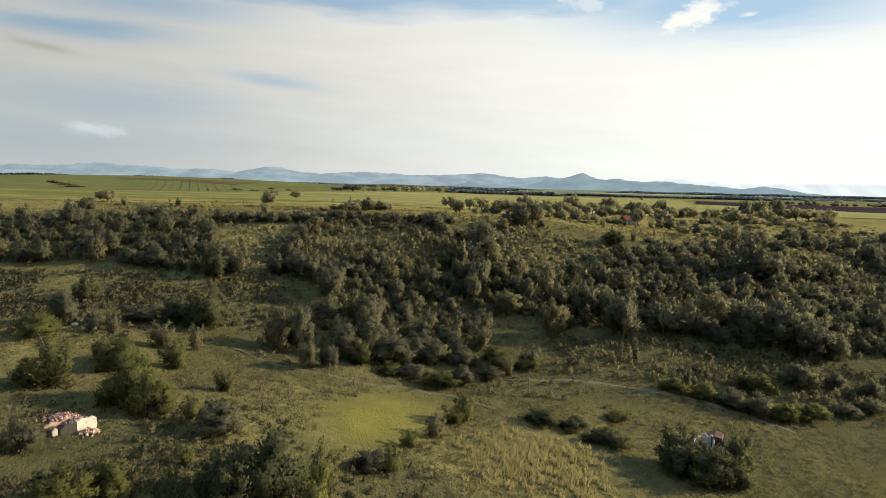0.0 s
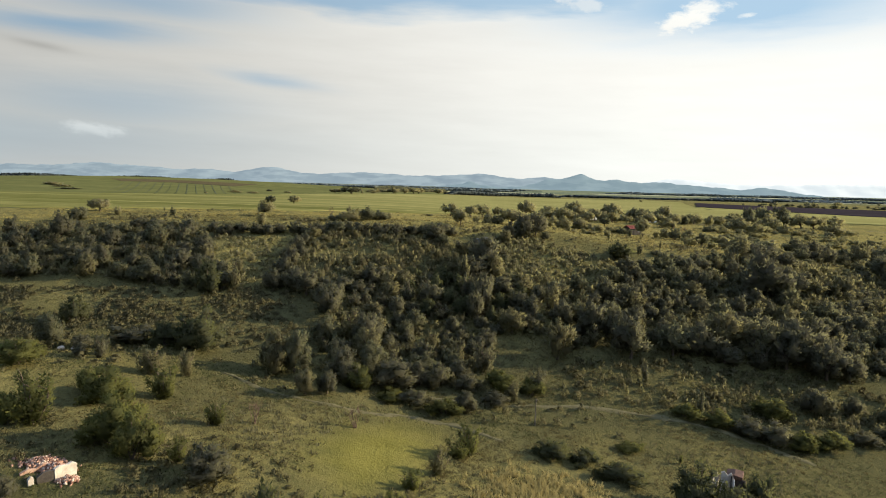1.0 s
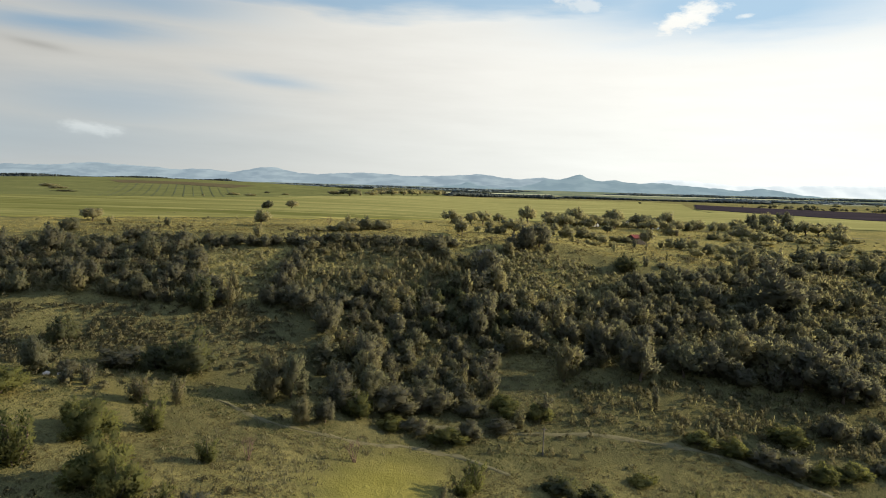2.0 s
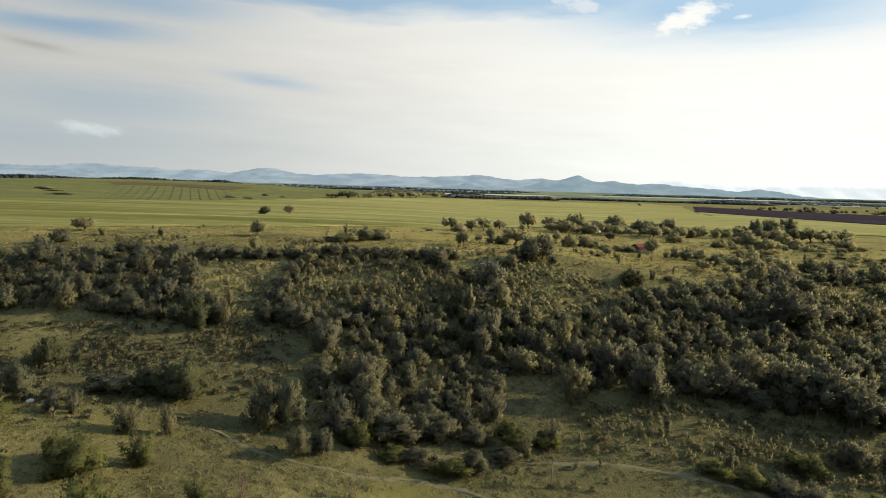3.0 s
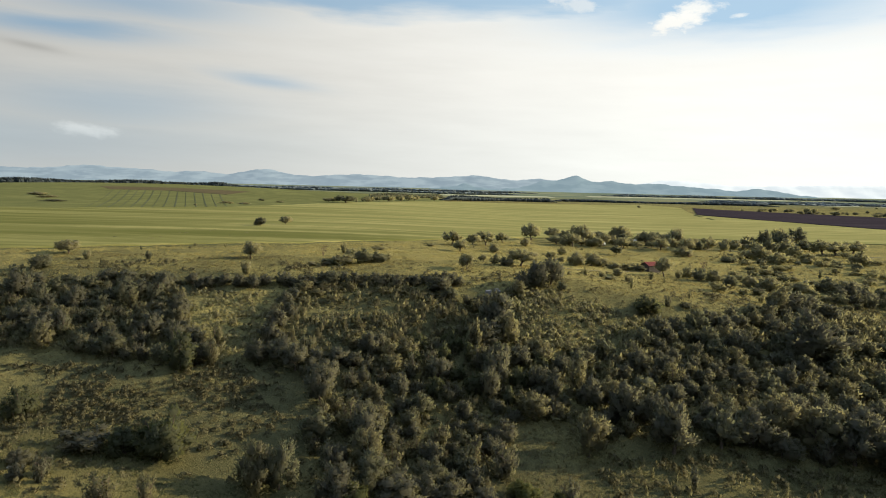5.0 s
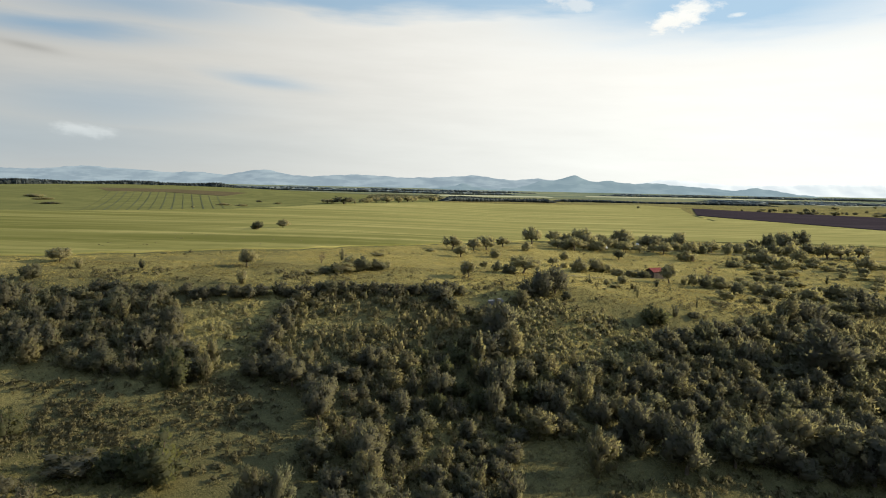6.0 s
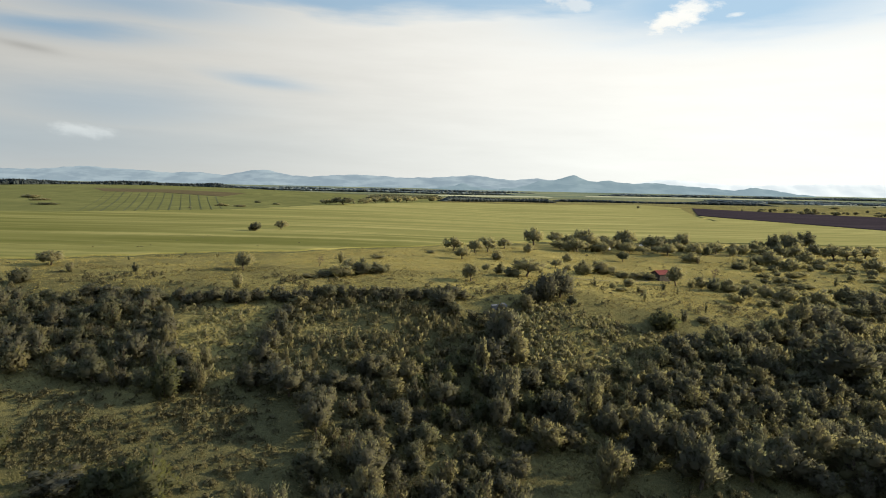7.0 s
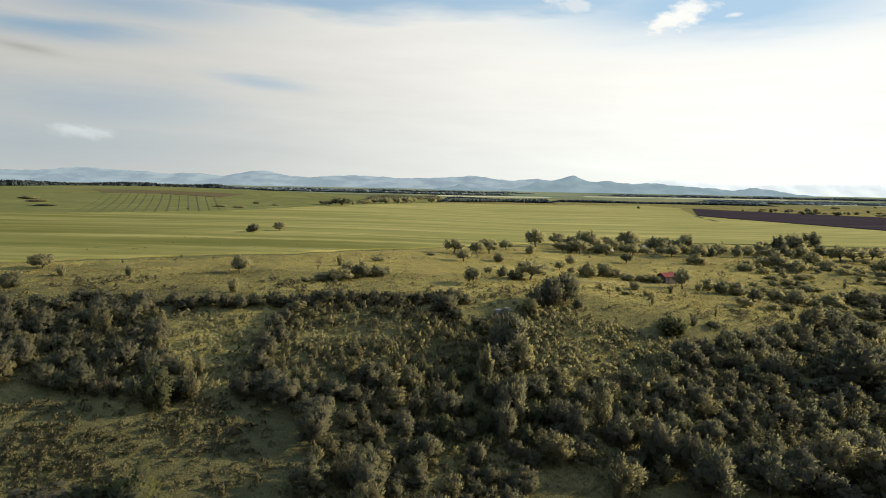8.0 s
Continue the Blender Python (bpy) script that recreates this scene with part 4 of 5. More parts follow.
VALLEY_SCRUB = [
    ("B", -7.6, 66.9, 4.4, 2.5), ("V", -5.2, 67.2, 3.4, 3.3), ("V", -3.7, 75.5, 3.8, 2.4), ("V", -0.6, 81.5, 3.6, 3.8),
    ("V", 1.9, 86.8, 4.0, 3.1), ("V", 3.7, 88.3, 4.6, 4.6), ("S", -30.8, 48.6, 6.4, 4.1), ("S", -41.2, 59.3, 4.4, 3.3),
    ("S", -28.8, 51.7, 4.4, 3.4), ("B", 32.0, 79.7, 7.1, 5.5), ("B", 34.1, 75.7, 7.8, 5.7), ("B", 38.3, 78.0, 5.2, 6.0), ("B", 36.4, 75.9, 6.4, 5.2), ("B", 30.6, 77.6, 5.6, 4.4),
    ("B", 23.7, 85.3, 7.3, 2.4), ("B", 15.3, 89.8, 5.8, 2.5), ("B", 19.8, 89.5, 5.0, 2.3), ("L", 28.4, 96.4, 4.8, 1.2),
    ("P", 34.6, 92.8, 1.0, 1.2), ("S", 65.1, 112.0, 6.8, 5.4), ("S", 71.4, 111.4, 4.1, 3.5), ("S", 76.8, 109.8, 4.2, 3.4),
    ("V", 12.2, 109.4, 3.0, 3.4), ("V", 16.7, 113.1, 4.1, 4.6), ("P", 43.6, 108.4, 3.0, 4.4), ("P", 37.5, 118.4, 2.6, 3.9),
]

LANE_HEDGE = [
    ("B", -8.5, 105.0, 5.8, 2.3), ("B", -4.2, 105.2, 5.8, 3.3), ("S", 0.2, 102.9, 5.7, 3.2), ("S", 3.8, 104.5, 4.8, 3.8),
    ("S", 9.1, 108.0, 6.0, 2.6), ("B", -9.0, 110.3, 9.1, 6.1), ("B", -13.6, 106.7, 5.9, 4.9), ("S", -0.9, 112.6, 6.2, 5.6),
    ("S", 4.2, 112.6, 6.2, 4.1), ("S", 10.5, 113.2, 6.2, 4.2), ("S", 15.5, 111.9, 5.1, 3.5), ("S", 40.9, 108.0, 6.0, 2.4),
    ("S", 46.0, 105.8, 6.4, 2.9), ("B", 49.7, 103.0, 6.8, 3.6), ("B", 53.1, 101.1, 6.7, 4.1), ("B", 56.9, 100.3, 5.9, 4.1),
    ("B", 61.4, 101.0, 6.0, 3.4), ("S", 67.9, 103.0, 5.7, 2.9), ("S", 56.8, 109.8, 7.1, 4.0), ("S", 73.7, 104.7, 5.8, 3.3),
]

FAR_TREES = [
    ("S", -103.5, 377.3, 6.1, 3.6), ("T", -100.9, 374.5, 5.4, 5.1), ("T", -92.1, 394.8, 6.7, 5.4), ("T", -153.3, 889.4, 9.1, 6.1),
    ("T", -144.5, 895.9, 10.7, 6.1), ("T", -131.6, 885.7, 16.6, 10.6), ("P", -119.0, 916.6, 5.5, 4.7), ("T", -108.5, 948.0, 11.3, 5.7),
    ("T", -97.5, 959.4, 11.5, 7.4), ("T", -89.7, 990.5, 8.5, 6.8), ("T", -77.1, 980.9, 15.1, 9.2), ("T", -64.2, 1018.1, 12.2, 10.5),
    ("T", -53.0, 1059.0, 20.0, 12.7), ("T", -35.6, 1086.9, 16.8, 10.3), ("T", -17.6, 1147.4, 15.8, 9.9), ("T", 372.6, 1230.2, 6.4, 5.3),
    ("S", -520.3, 829.5, 15.4, 4.9), ("S", -475.6, 785.7, 13.2, 3.3), ("S", -410.6, 705.1, 13.0, 2.4), ("S", -242.4, 757.2, 8.9, 3.2),
    ("S", -222.6, 752.5, 8.9, 2.5), ("S", -238.6, 865.9, 5.9, 2.9), ("S", -205.1, 834.0, 7.1, 2.1), ("S", -253.9, 685.9, 2.9, 1.7),
]

FAR_TREES_EAST = [
    ("T", 584.1, 1200.9, 8.4, 4.2), ("S", 615.4, 1218.3, 10.6, 4.2), ("T", 643.6, 1203.5, 10.5, 5.2), ("T", 624.9, 1137.5, 11.9, 7.9),
    ("T", 644.8, 1147.7, 14.0, 9.0), ("T", 653.9, 1125.9, 13.7, 9.8), ("T", 659.8, 1103.5, 9.6, 5.8), ("T", 651.9, 1075.7, 9.4, 5.6),
    ("T", 618.3, 994.9, 10.4, 7.8), ("S", 660.4, 1034.6, 7.2, 3.6), ("T", 668.3, 1016.8, 12.4, 5.3), ("T", 680.9, 1001.9, 10.4, 7.0),
    ("T", 899.3, 1447.5, 17.8, 7.6), ("S", 1169.2, 1743.0, 15.4, 6.1), ("S", 1285.4, 1957.9, 10.4, 5.2),
]

def strewn(name, base_v, base_f, x, y, size, high, mat, seed, sink=0.03, base_n=None):
    """One mesh of many small clumps: base_v and base_f repeated at x, y, turned and scaled."""
    r = np.random.default_rng(seed)
    n, m = len(x), len(base_v)
    a = r.uniform(0, 6.283, n)
    ca, sa = np.cos(a)[:, None], np.sin(a)[:, None]
    sx, sz = np.asarray(size)[:, None], np.asarray(high)[:, None]
    bx, by, bz = base_v.T[:, None, :]
    vx = x[:, None] + (bx * ca - by * sa) * sx
    vy = y[:, None] + (bx * sa + by * ca) * sx
    vz = land(x, y)[:, None] - sink + bz * sz
    verts = np.stack([vx, vy, vz], -1).reshape(-1, 3)
    faces = (base_f[None] + (np.arange(n) * m)[:, None, None]).reshape(-1, base_f.shape[1])
    if base_n is None:
        return soup(name, verts, faces, mat)
    nx, ny, nz = base_n.T[:, None, :]
    normals = np.stack([nx * ca - ny * sa, nx * sa + ny * ca, nz + 0 * ca], -1).reshape(-1, 3)
    return soup(name, verts, faces, mat, normals)


PLANTED = []
rng = np.random.default_rng(11)
for rows, place, group in (
    (RIM_TREES, "on dry upland pasture", "trees of the upland pasture"),
    (RIM_GROVE, "in a field-side grove", "grove by the field"),
    (RIM_SCRUB, "near the hut", "scrub near the hut"),
    (RIM_HEDGE, "on the grassy shoulder", "scrub on the shoulder"),
    (SLOPE_MARKED, "on the scrubby slope", "scrub on the slope"),
    (SLOPE_BRIGHT, "standing out of the thicket", "bright trees of the slope"),
    (MEADOW_EDGE, "beside the meadow", "bushes of the meadow"),
    (VALLEY_SCRUB, "in rough valley grass", "bushes of the valley"),
    (LANE_HEDGE, "in the lane-side hedge", "hedge along the lane"),
    (FAR_TREES, "in the wide field", "far field trees"),
    (FAR_TREES_EAST, "beyond the ploughed field", "trees beyond the ploughed field"),
):
    for kind, x, y, w, h in rows:
        wide = (1.2 if kind == "T" and y > 186 else 1.08) if y < 500 else 1.45
        if place == "beyond the ploughed field":
            x, y, wide = x + rng.normal(0, 16), y + rng.normal(0, 30), rng.uniform(0.6, 1.5)
        if group == "far field trees" and y > 480:
            x, y, wide = x + rng.normal(0, 4), y + rng.normal(0, 6), rng.uniform(1.0, 2.2)
        plant(kind, x, y, w * wide, h * (0.85 if group == "hedge along the lane" else 1.04), rng, place, group, ("dark" if rng.random() < 0.6 else "fresh") if group == "hedge along the lane" else "pale" if rows is SLOPE_BRIGHT else None)
        if y < 260:
            PLANTED.append((x, y, w * 0.5))

for _ in range(40):
    x, y = float(rng.uniform(570, 1020)), float(rng.uniform(960, 1260))
    plant("S", x, y, rng.uniform(6, 15), rng.uniform(4, 7), rng, "beyond the ploughed field", "trees beyond the ploughed field", "dark")

# the thickets that cover the slope
THICKET_WEST = [(-150, 168), (-110, 172), (-105, 177), (-86, 179), (-68, 177), (-60, 164), (-53, 152), (-48, 146), (-50, 142), (-57, 144), (-68, 144), (-81, 147), (-92, 146), (-130, 144)]
THICKET_MAIN = [(-39, 148), (-40, 160), (-38, 170), (-36, 180), (-5, 180), (5, 172), (14, 181), (12, 155), (26, 155), (38, 157), (50, 166), (72, 176), (100, 190), (114, 210),
                (160, 225), (160, 150), (100, 128), (76, 121), (62, 125), (53, 128), (43, 130), (32, 130), (25, 128), (22, 133), (12, 133), (8, 128), (9, 119), (3, 112),
                (-10, 109), (-17, 108), (-24, 124), (-24, 132), (-27, 140), (-32, 144)]
YOUNG_GROWTH = [(-37, 168), (-34, 178), (-8, 179), (6, 170), (8, 162), (-4, 157), (-19, 152), (-33, 152)]
GRASSY_SHELF = [(-28, 175), (-7, 172), (-7, 167.5), (-27, 166)]
SHADED_THICKET = [(-9, 154), (14, 156), (21, 147), (12, 137), (-8, 139)]
OPEN_BANK = [(106, 206), (130, 194), (112, 165), (90, 166)]
CLEARINGS = [(11.5, 176.0, 3.5, 3.0), (-24, 167, 10, 3.5), (15, 125, 6, 4.5), (-8, 158, 5, 2.0), (92, 158, 9, 5), (104, 180, 8, 5), (77, 325, 5, 9), (95, 329, 4.5, 9), (107, 323, 6, 9)]


def scatter(outline, spacing, tries, seed):
    """Points inside an outline, no two nearer than spacing, clear of clearings and of plants set out singly."""
    r = np.random.default_rng(seed)
    pts = np.array(outline)
    lo, hi = pts.min(0), pts.max(0)
    cand = r.uniform(lo, hi, (tries, 2))
    cand = cand[in_outline(cand[:, 0], cand[:, 1], outline)]
    kept = []
    for x, y in cand:
        if any(((x - a) / ra) ** 2 + ((y - b) / rb) ** 2 < 1 for a, b, ra, rb in CLEARINGS):
            continue
        if any((x - a) ** 2 + (y - b) ** 2 < (0.55 * c + 1.0) ** 2 for a, b, c in PLANTED):
            continue
        s = spacing * (0.62 + 1.1 * abs(noise.noise((x / 9, y / 9, 0))) + r.uniform(0, 0.5))
        if all((x - a) ** 2 + (y - b) ** 2 > s * s for a, b in kept):
            kept.append((float(x), float(y)))
    return kept


dense = []
for outline, spacing, tries, seed, group in ((THICKET_WEST, 3.0, 4500, 5, "west thicket"), (THICKET_MAIN, 3.0, 12000, 6, "slope thicket")):
    spots_kept = scatter(outline, spacing, tries, seed)
    places = np.array(spots_kept)
    for x, y in sorted(spots_kept, key=lambda p: p[1] + 0.25 * abs(p[0])):
        room = np.sort(np.hypot(places[:, 0] - x, places[:, 1] - y))[1:4].mean()   # how far off its neighbours stand
        pick = rng.random()
        kind = "S" if pick < 0.50 else "V" if pick < 0.76 else "T"
        w = min(room * rng.uniform(1.05, 1.5), 8.0) * (1.1 if kind == "T" else 0.9 if kind == "V" else 1.0)
        h = w * rng.uniform(0.62, 0.98) * (1.12 if kind != "S" else 1.0)
        tone = None
        if y > 172 and x < 40:
            h *= 0.75
        at = np.array((x, y))
        if in_outline(*at, GRASSY_SHELF):
            if pick < 0.8:
                continue
            w, h = w * 0.55, h * 0.4
        elif in_outline(*at, YOUNG_GROWTH):
            if pick < 0.35:
                continue
            kind = "L" if pick < 0.55 else "V"
            w, h, tone = w * 0.7, min(h * 0.6, 2.6), "pale"
        elif in_outline(*at, SHADED_THICKET):
            # Deep shadow in this part is painted as a darker leaf tone.
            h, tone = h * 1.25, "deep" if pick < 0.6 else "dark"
        elif in_outline(*at, OPEN_BANK):
            if pick < 0.6:
                continue
            w, h = w * 0.8, h * 0.5
        if kind == "S" and tone is None and (y > 142 or COUNT["S"] > 245):
            dense.append((x, y, w, h))
        else:
            plant(kind, x, y, w, h, rng, "in the dense thicket", group, tone)
for shape in range(4):
    rows = np.array(dense[shape::4])
    crown = plant_meshes("S", "mid", shape, ("dark", "grey", "pale", "dark")[shape])[1]
    v = np.array([p.co[:] for p in crown.vertices])
    f = np.array([p.vertices[:] for p in crown.polygons])
    way = np.zeros((len(v), 3))
    for corner, loop in zip(crown.corner_normals, crown.loops):
        way[loop.vertex_index] = corner.vector
    tagged(new("thicket", strewn("thicket", v, f, rows[:, 0], rows[:, 1], rows[:, 2], rows[:, 3], crown.materials[0], 300 + shape, 0.03, way)),
           "dense tangle of dark green thorn scrub", "thicket", kind="stuff")

GROVE = [(52, 318), (95, 318), (150, 316), (154, 342), (100, 354), (58, 356)]
for x, y in scatter(GROVE, 6.5, 500, 9):
    kind = "T" if rng.random() < 0.55 else "S"
    plant(kind, x, y, rng.uniform(5.0, 8.5), rng.uniform(3.6, 6.2), rng, "in a field-side grove", "grove by the field")

EAST_SCRUB = [(74, 196), (100, 198), (135, 215), (175, 250), (180, 305), (120, 300), (100, 262), (88, 235)]
for x, y in scatter(EAST_SCRUB, 4.2, 1600, 10):
    if noise.noise((x / 16, y / 16, 5.0)) < 0.0:
        continue
    kind = "L" if rng.random() < 0.75 else "S" if COUNT["S"] < 252 else "V"
    plant(kind, x, y, rng.uniform(3.0, 7.0), rng.uniform(1.3, 3.2), rng, "in open upland scrub", "open upland scrub")

# the dark hedge along the rim of the upland
RIM_LINE = [(-63, 176.5), (-50, 177.5), (-38, 178.5), (-30, 180), (-10, 183), (3, 184)]
line = np.array(RIM_LINE)
run = np.r_[0, np.cumsum(np.linalg.norm(np.diff(line, axis=0), axis=1))]
for s in np.arange(0, run[-1], 2.6):
    x = float(np.interp(s, run, line[:, 0]) + rng.normal(0, 0.5))
    y = float(np.interp(s, run, line[:, 1]) + rng.normal(0, 0.8))
    plant("S", x, y, rng.uniform(3.8, 5.6), rng.uniform(2.6, 4.0), rng, "in the rim hedge", "rim hedge", "dark")


# ---- undergrowth, weeds and grass ----
def mound_base(leaves, seed, leaf=0.13):
    r = np.random.default_rng(seed)
    way = r.normal(0, 1, (leaves, 3))
    way[:, 2] = np.abs(way[:, 2])
    way /= np.linalg.norm(way, axis=1, keepdims=True)
    p = way * r.uniform(0.5, 1.0, (leaves, 1)) * (0.5, 0.5, 0.9) + (0, 0, 0.02)
    t = np.cross(way, r.normal(0, 1, (leaves, 3)))
    t /= np.linalg.norm(t, axis=1, keepdims=True)
    b = np.cross(way, t) + (0, 0, 0.4)
    s = leaf * r.uniform(0.6, 1.3, (leaves, 1))
    v = np.stack([p - t * s, p + t * s, p + (way * 0.5 + (0, 0, 0.9)) * s * 1.9], 1).reshape(-1, 3)
    return v, np.arange(leaves * 3).reshape(-1, 3)


def domed(v):
    """Normals that swell outwards from the foot of a mound."""
    n = v * (1.2, 1.2, 0.9) + (0, 0, 0.12)
    return n / np.linalg.norm(n, axis=1, keepdims=True)


def blade_base(blades, seed, spread=0.5):
    r = np.random.default_rng(seed)
    foot = np.c_[r.normal(0, spread * 0.45, (blades, 2)), np.zeros(blades)]
    a = r.uniform(0, 6.283, blades)
    side = np.c_[np.cos(a), np.sin(a), 0 * a] * r.uniform(0.045, 0.10, (blades, 1))
    tip = foot + np.c_[r.normal(0, 0.22, (blades, 2)), r.uniform(0.55, 1.0, blades)]
    v = np.stack([foot - side, foot + side, tip], 1).reshape(-1, 3)
    return v, np.arange(blades * 3).reshape(-1, 3)


def spots(n, lo, hi, seed, keep=None):
    r = np.random.default_rng(seed)
    p = r.uniform(lo, hi, (n, 2))
    if keep is not None:
        p = p[keep(p[:, 0], p[:, 1], r.uniform(0, 1, n))]
    return p[:, 0], p[:, 1], np.random.default_rng(seed + 1)


BRIGHT_SCRUB = [(14, 182), (25, 181), (36, 173), (50, 168), (62, 174), (44, 160), (40, 158), (26, 156), (13, 157)]
WEST_GLADE = [(-60, 150), (-60, 174), (-40, 172), (-38, 150), (-46, 146)]
WEED_STRIP = [(20, 111), (40, 110), (70, 104), (90, 104), (84, 118), (62, 123), (40, 127), (24, 123)]


def grass_cover(x, y, u):
    open_ground = ~in_outline(x, y, MOWN)
    thin = 0.55 + 0.45 * np.sin(x / 6.0 + 2 * np.sin(y / 8.0)) * np.sin(y / 5.0)
    return open_ground & (u < np.clip(thin, 0.15, 1))


def undergrowth():
    x, y, r = spots(7500, (-115, 100), (150, 200), 21, lambda x, y, u: u < np.where(
        in_outline(x, y, BRIGHT_SCRUB), 1.0, np.where(in_outline(x, y, WEED_STRIP), 0.8, np.where(in_outline(x, y, THICKET_MAIN), 0.45,
        np.where(x < -30, np.clip(0.22 + 0.6 * np.sin(x / 7 + 1) * np.sin(y / 6), 0.06, 0.7), np.clip(0.15 + 0.45 * np.sin(x / 9) * np.sin(y / 7), 0.03, 0.5))))))
    v, f = mound_base(46, 4)
    tagged(new("undergrowth", strewn("undergrowth", v, f, x, y, r.uniform(0.9, 2.0, len(x)), r.uniform(0.45, 1.15, len(x)) * np.where(in_outline(x, y, WEED_STRIP), 1.25, 1.0), WEED, 22, 0.03, domed(v))),
           "low mounds of bramble and tall weeds", "undergrowth", kind="stuff")
    x, y, r = spots(2400, (-130, 186), (190, 330), 31, lambda x, y, u: u < np.clip(0.10 + 0.5 * np.clip((x - 60) / 60, 0, 1) + 0.25 * np.sin(x / 8) * np.sin(y / 9), 0.02, 0.7))
    v, f = mound_base(36, 5)
    tagged(new("pasture_scrub", strewn("pasture_scrub", v, f, x, y, r.uniform(0.6, 2.0, len(x)), r.uniform(0.3, 0.9, len(x)), WEED, 32, 0.03, domed(v))),
           "small scattered scrub and thistles on the pasture", "undergrowth", kind="stuff")


def grass():
    x, y, r = spots(60000, (-85, 48), (110, 135), 41, grass_cover)
    v, f = blade_base(8, 6)
    # Same painted shade zones, here choosing the darker blades.
    darkened = bump2(x, y, 62, 76, 26, 18) + bump2(x, y, -32, 50, 30, 18) + 0.8 * bump2(x, y, -78, 118, 26, 14) + 0.6 * bump2(x, y, 30, 60, 22, 12) + 0.5 * bump2(x, y, 16, 101, 30, 8) + 0.75 * bump2(x, y, -52, 106, 32, 16) + 0.6 * bump2(x, y, 45, 118, 45, 10)
    darkened = darkened + 0.25 * np.sin(x / 4.3 + np.sin(y / 3.1)) * np.sin(y / 3.7) > r.uniform(0.2, 0.6, len(x))
    for name, pick, mat, label, seed in (("meadow_grass", ~darkened, GRASS, "long uneven meadow grass", 42), ("lush_grass", darkened, GRASS_SHADED, "darker grass, deepened in colour for shade and lens falloff", 44)):
        tagged(new(name, strewn(name, v, f, x[pick], y[pick], r.uniform(0.7, 1.5, pick.sum()), r.uniform(0.10, 0.30, pick.sum()), mat, seed)),
               label, "grass", kind="stuff")
    x, y, r = spots(36000, (-115, 135), (150, 215), 51, grass_cover)
    v, f = blade_base(6, 7)
    tagged(new("slope_grass", strewn("slope_grass", v, f, x, y, r.uniform(0.6, 1.3, len(x)), r.uniform(0.18, 0.45, len(x)), GRASS, 52)),
           "tufted grass on the slope and rim", "grass", kind="stuff")
    x, y, r = spots(3600, (-2, 58), (26, 92), 61, lambda x, y, u: u < np.exp(-((x - 12) / 7) ** 4 - ((y - 76) / 8) ** 4) * 0.75)
    v, f = blade_base(14, 8, 0.6)
    tagged(new("dry_weeds", strewn("dry_weeds", v, f, x, y, r.uniform(0.7, 1.3, len(x)), r.uniform(0.5, 1.15, len(x)), STRAW, 62)),
           "stand of tall straw-coloured dry weeds", "weeds", kind="stuff")
    x, y, r = spots(9000, (-95, 60), (60, 135), 71, lambda x, y, u: u < np.clip(0.2 + 0.8 * np.sin(x / 11 + 0.5) * np.sin(y / 9 + 1), 0.05, 1) * (~in_outline(x, y, MOWN)))
    v, f = blade_base(7, 9, 0.6)
    tagged(new("tall_grass", strewn("tall_grass", v, f, x, y, r.uniform(0.5, 1.1, len(x)), r.uniform(0.3, 0.75, len(x)), WEED, 72)),
           "taller tufts of pale seeding grass", "grass", kind="stuff")


def pasture_grass():
    x, y, r = spots(52000, (-135, 180), (180, 330), 101, lambda x, y, u: u < np.clip(0.45 + 0.6 * np.sin(x / 5 + 2 * np.sin(y / 11)) * np.sin(y / 6 + x / 15), 0.12, 1) * np.where(
        y > 222 + (x + 130) * 0.62, 0, 1))
    v, f = blade_base(6, 12, 0.7)
    tagged(new("pasture_grass", strewn("pasture_grass", v, f, x, y, r.uniform(0.6, 1.3, len(x)), r.uniform(0.18, 0.45, len(x)), PASTURE, 102)),
           "short tufted grass of the dry pasture", "grass", kind="stuff")
    x, y, r = spots(3000, (-60, 40), (0, 80), 111, lambda x, y, u: (u < 0.8 * np.exp(-((x + 26) / 24) ** 2 - ((y - 52) / 13) ** 2) + 0.12) & ~in_outline(x, y, MOWN)
                     & ((x + 38.5) ** 2 + ((y - 62) * 0.8) ** 2 > 49))
    v, f = mound_base(64, 13, 0.10)
    tagged(new("tall_weeds", strewn("tall_weeds", v, f, x, y, r.uniform(0.5, 1.5, len(x)), r.uniform(0.4, 1.05, len(x)), WEED, 112, 0.03, domed(v))),
           "rank tall weeds filling the valley corner", "weeds", kind="stuff")


def low_scrub():
    """Knee-high scrub that darkens the open slope."""
    west = [(-105, 112), (-100, 140), (-50, 143), (-36, 148), (-27, 130), (-40, 116), (-70, 112)]
    x, y, r = spots(6500, (-105, 108), (-25, 150), 121, lambda x, y, u: in_outline(x, y, west) & (u < 0.24 + 0.5 * np.sin(x / 5.5) * np.sin(y / 4.3 + x / 20)))
    v, f = mound_base(60, 14, 0.11)
    tagged(new("low_scrub", strewn("low_scrub", v, f, x, y, r.uniform(0.7, 1.9, len(x)), r.uniform(0.35, 1.1, len(x)), WEED, 122, 0.03, domed(v))),
           "knee-high grey-green scrub on the open slope", "scrub", kind="stuff")


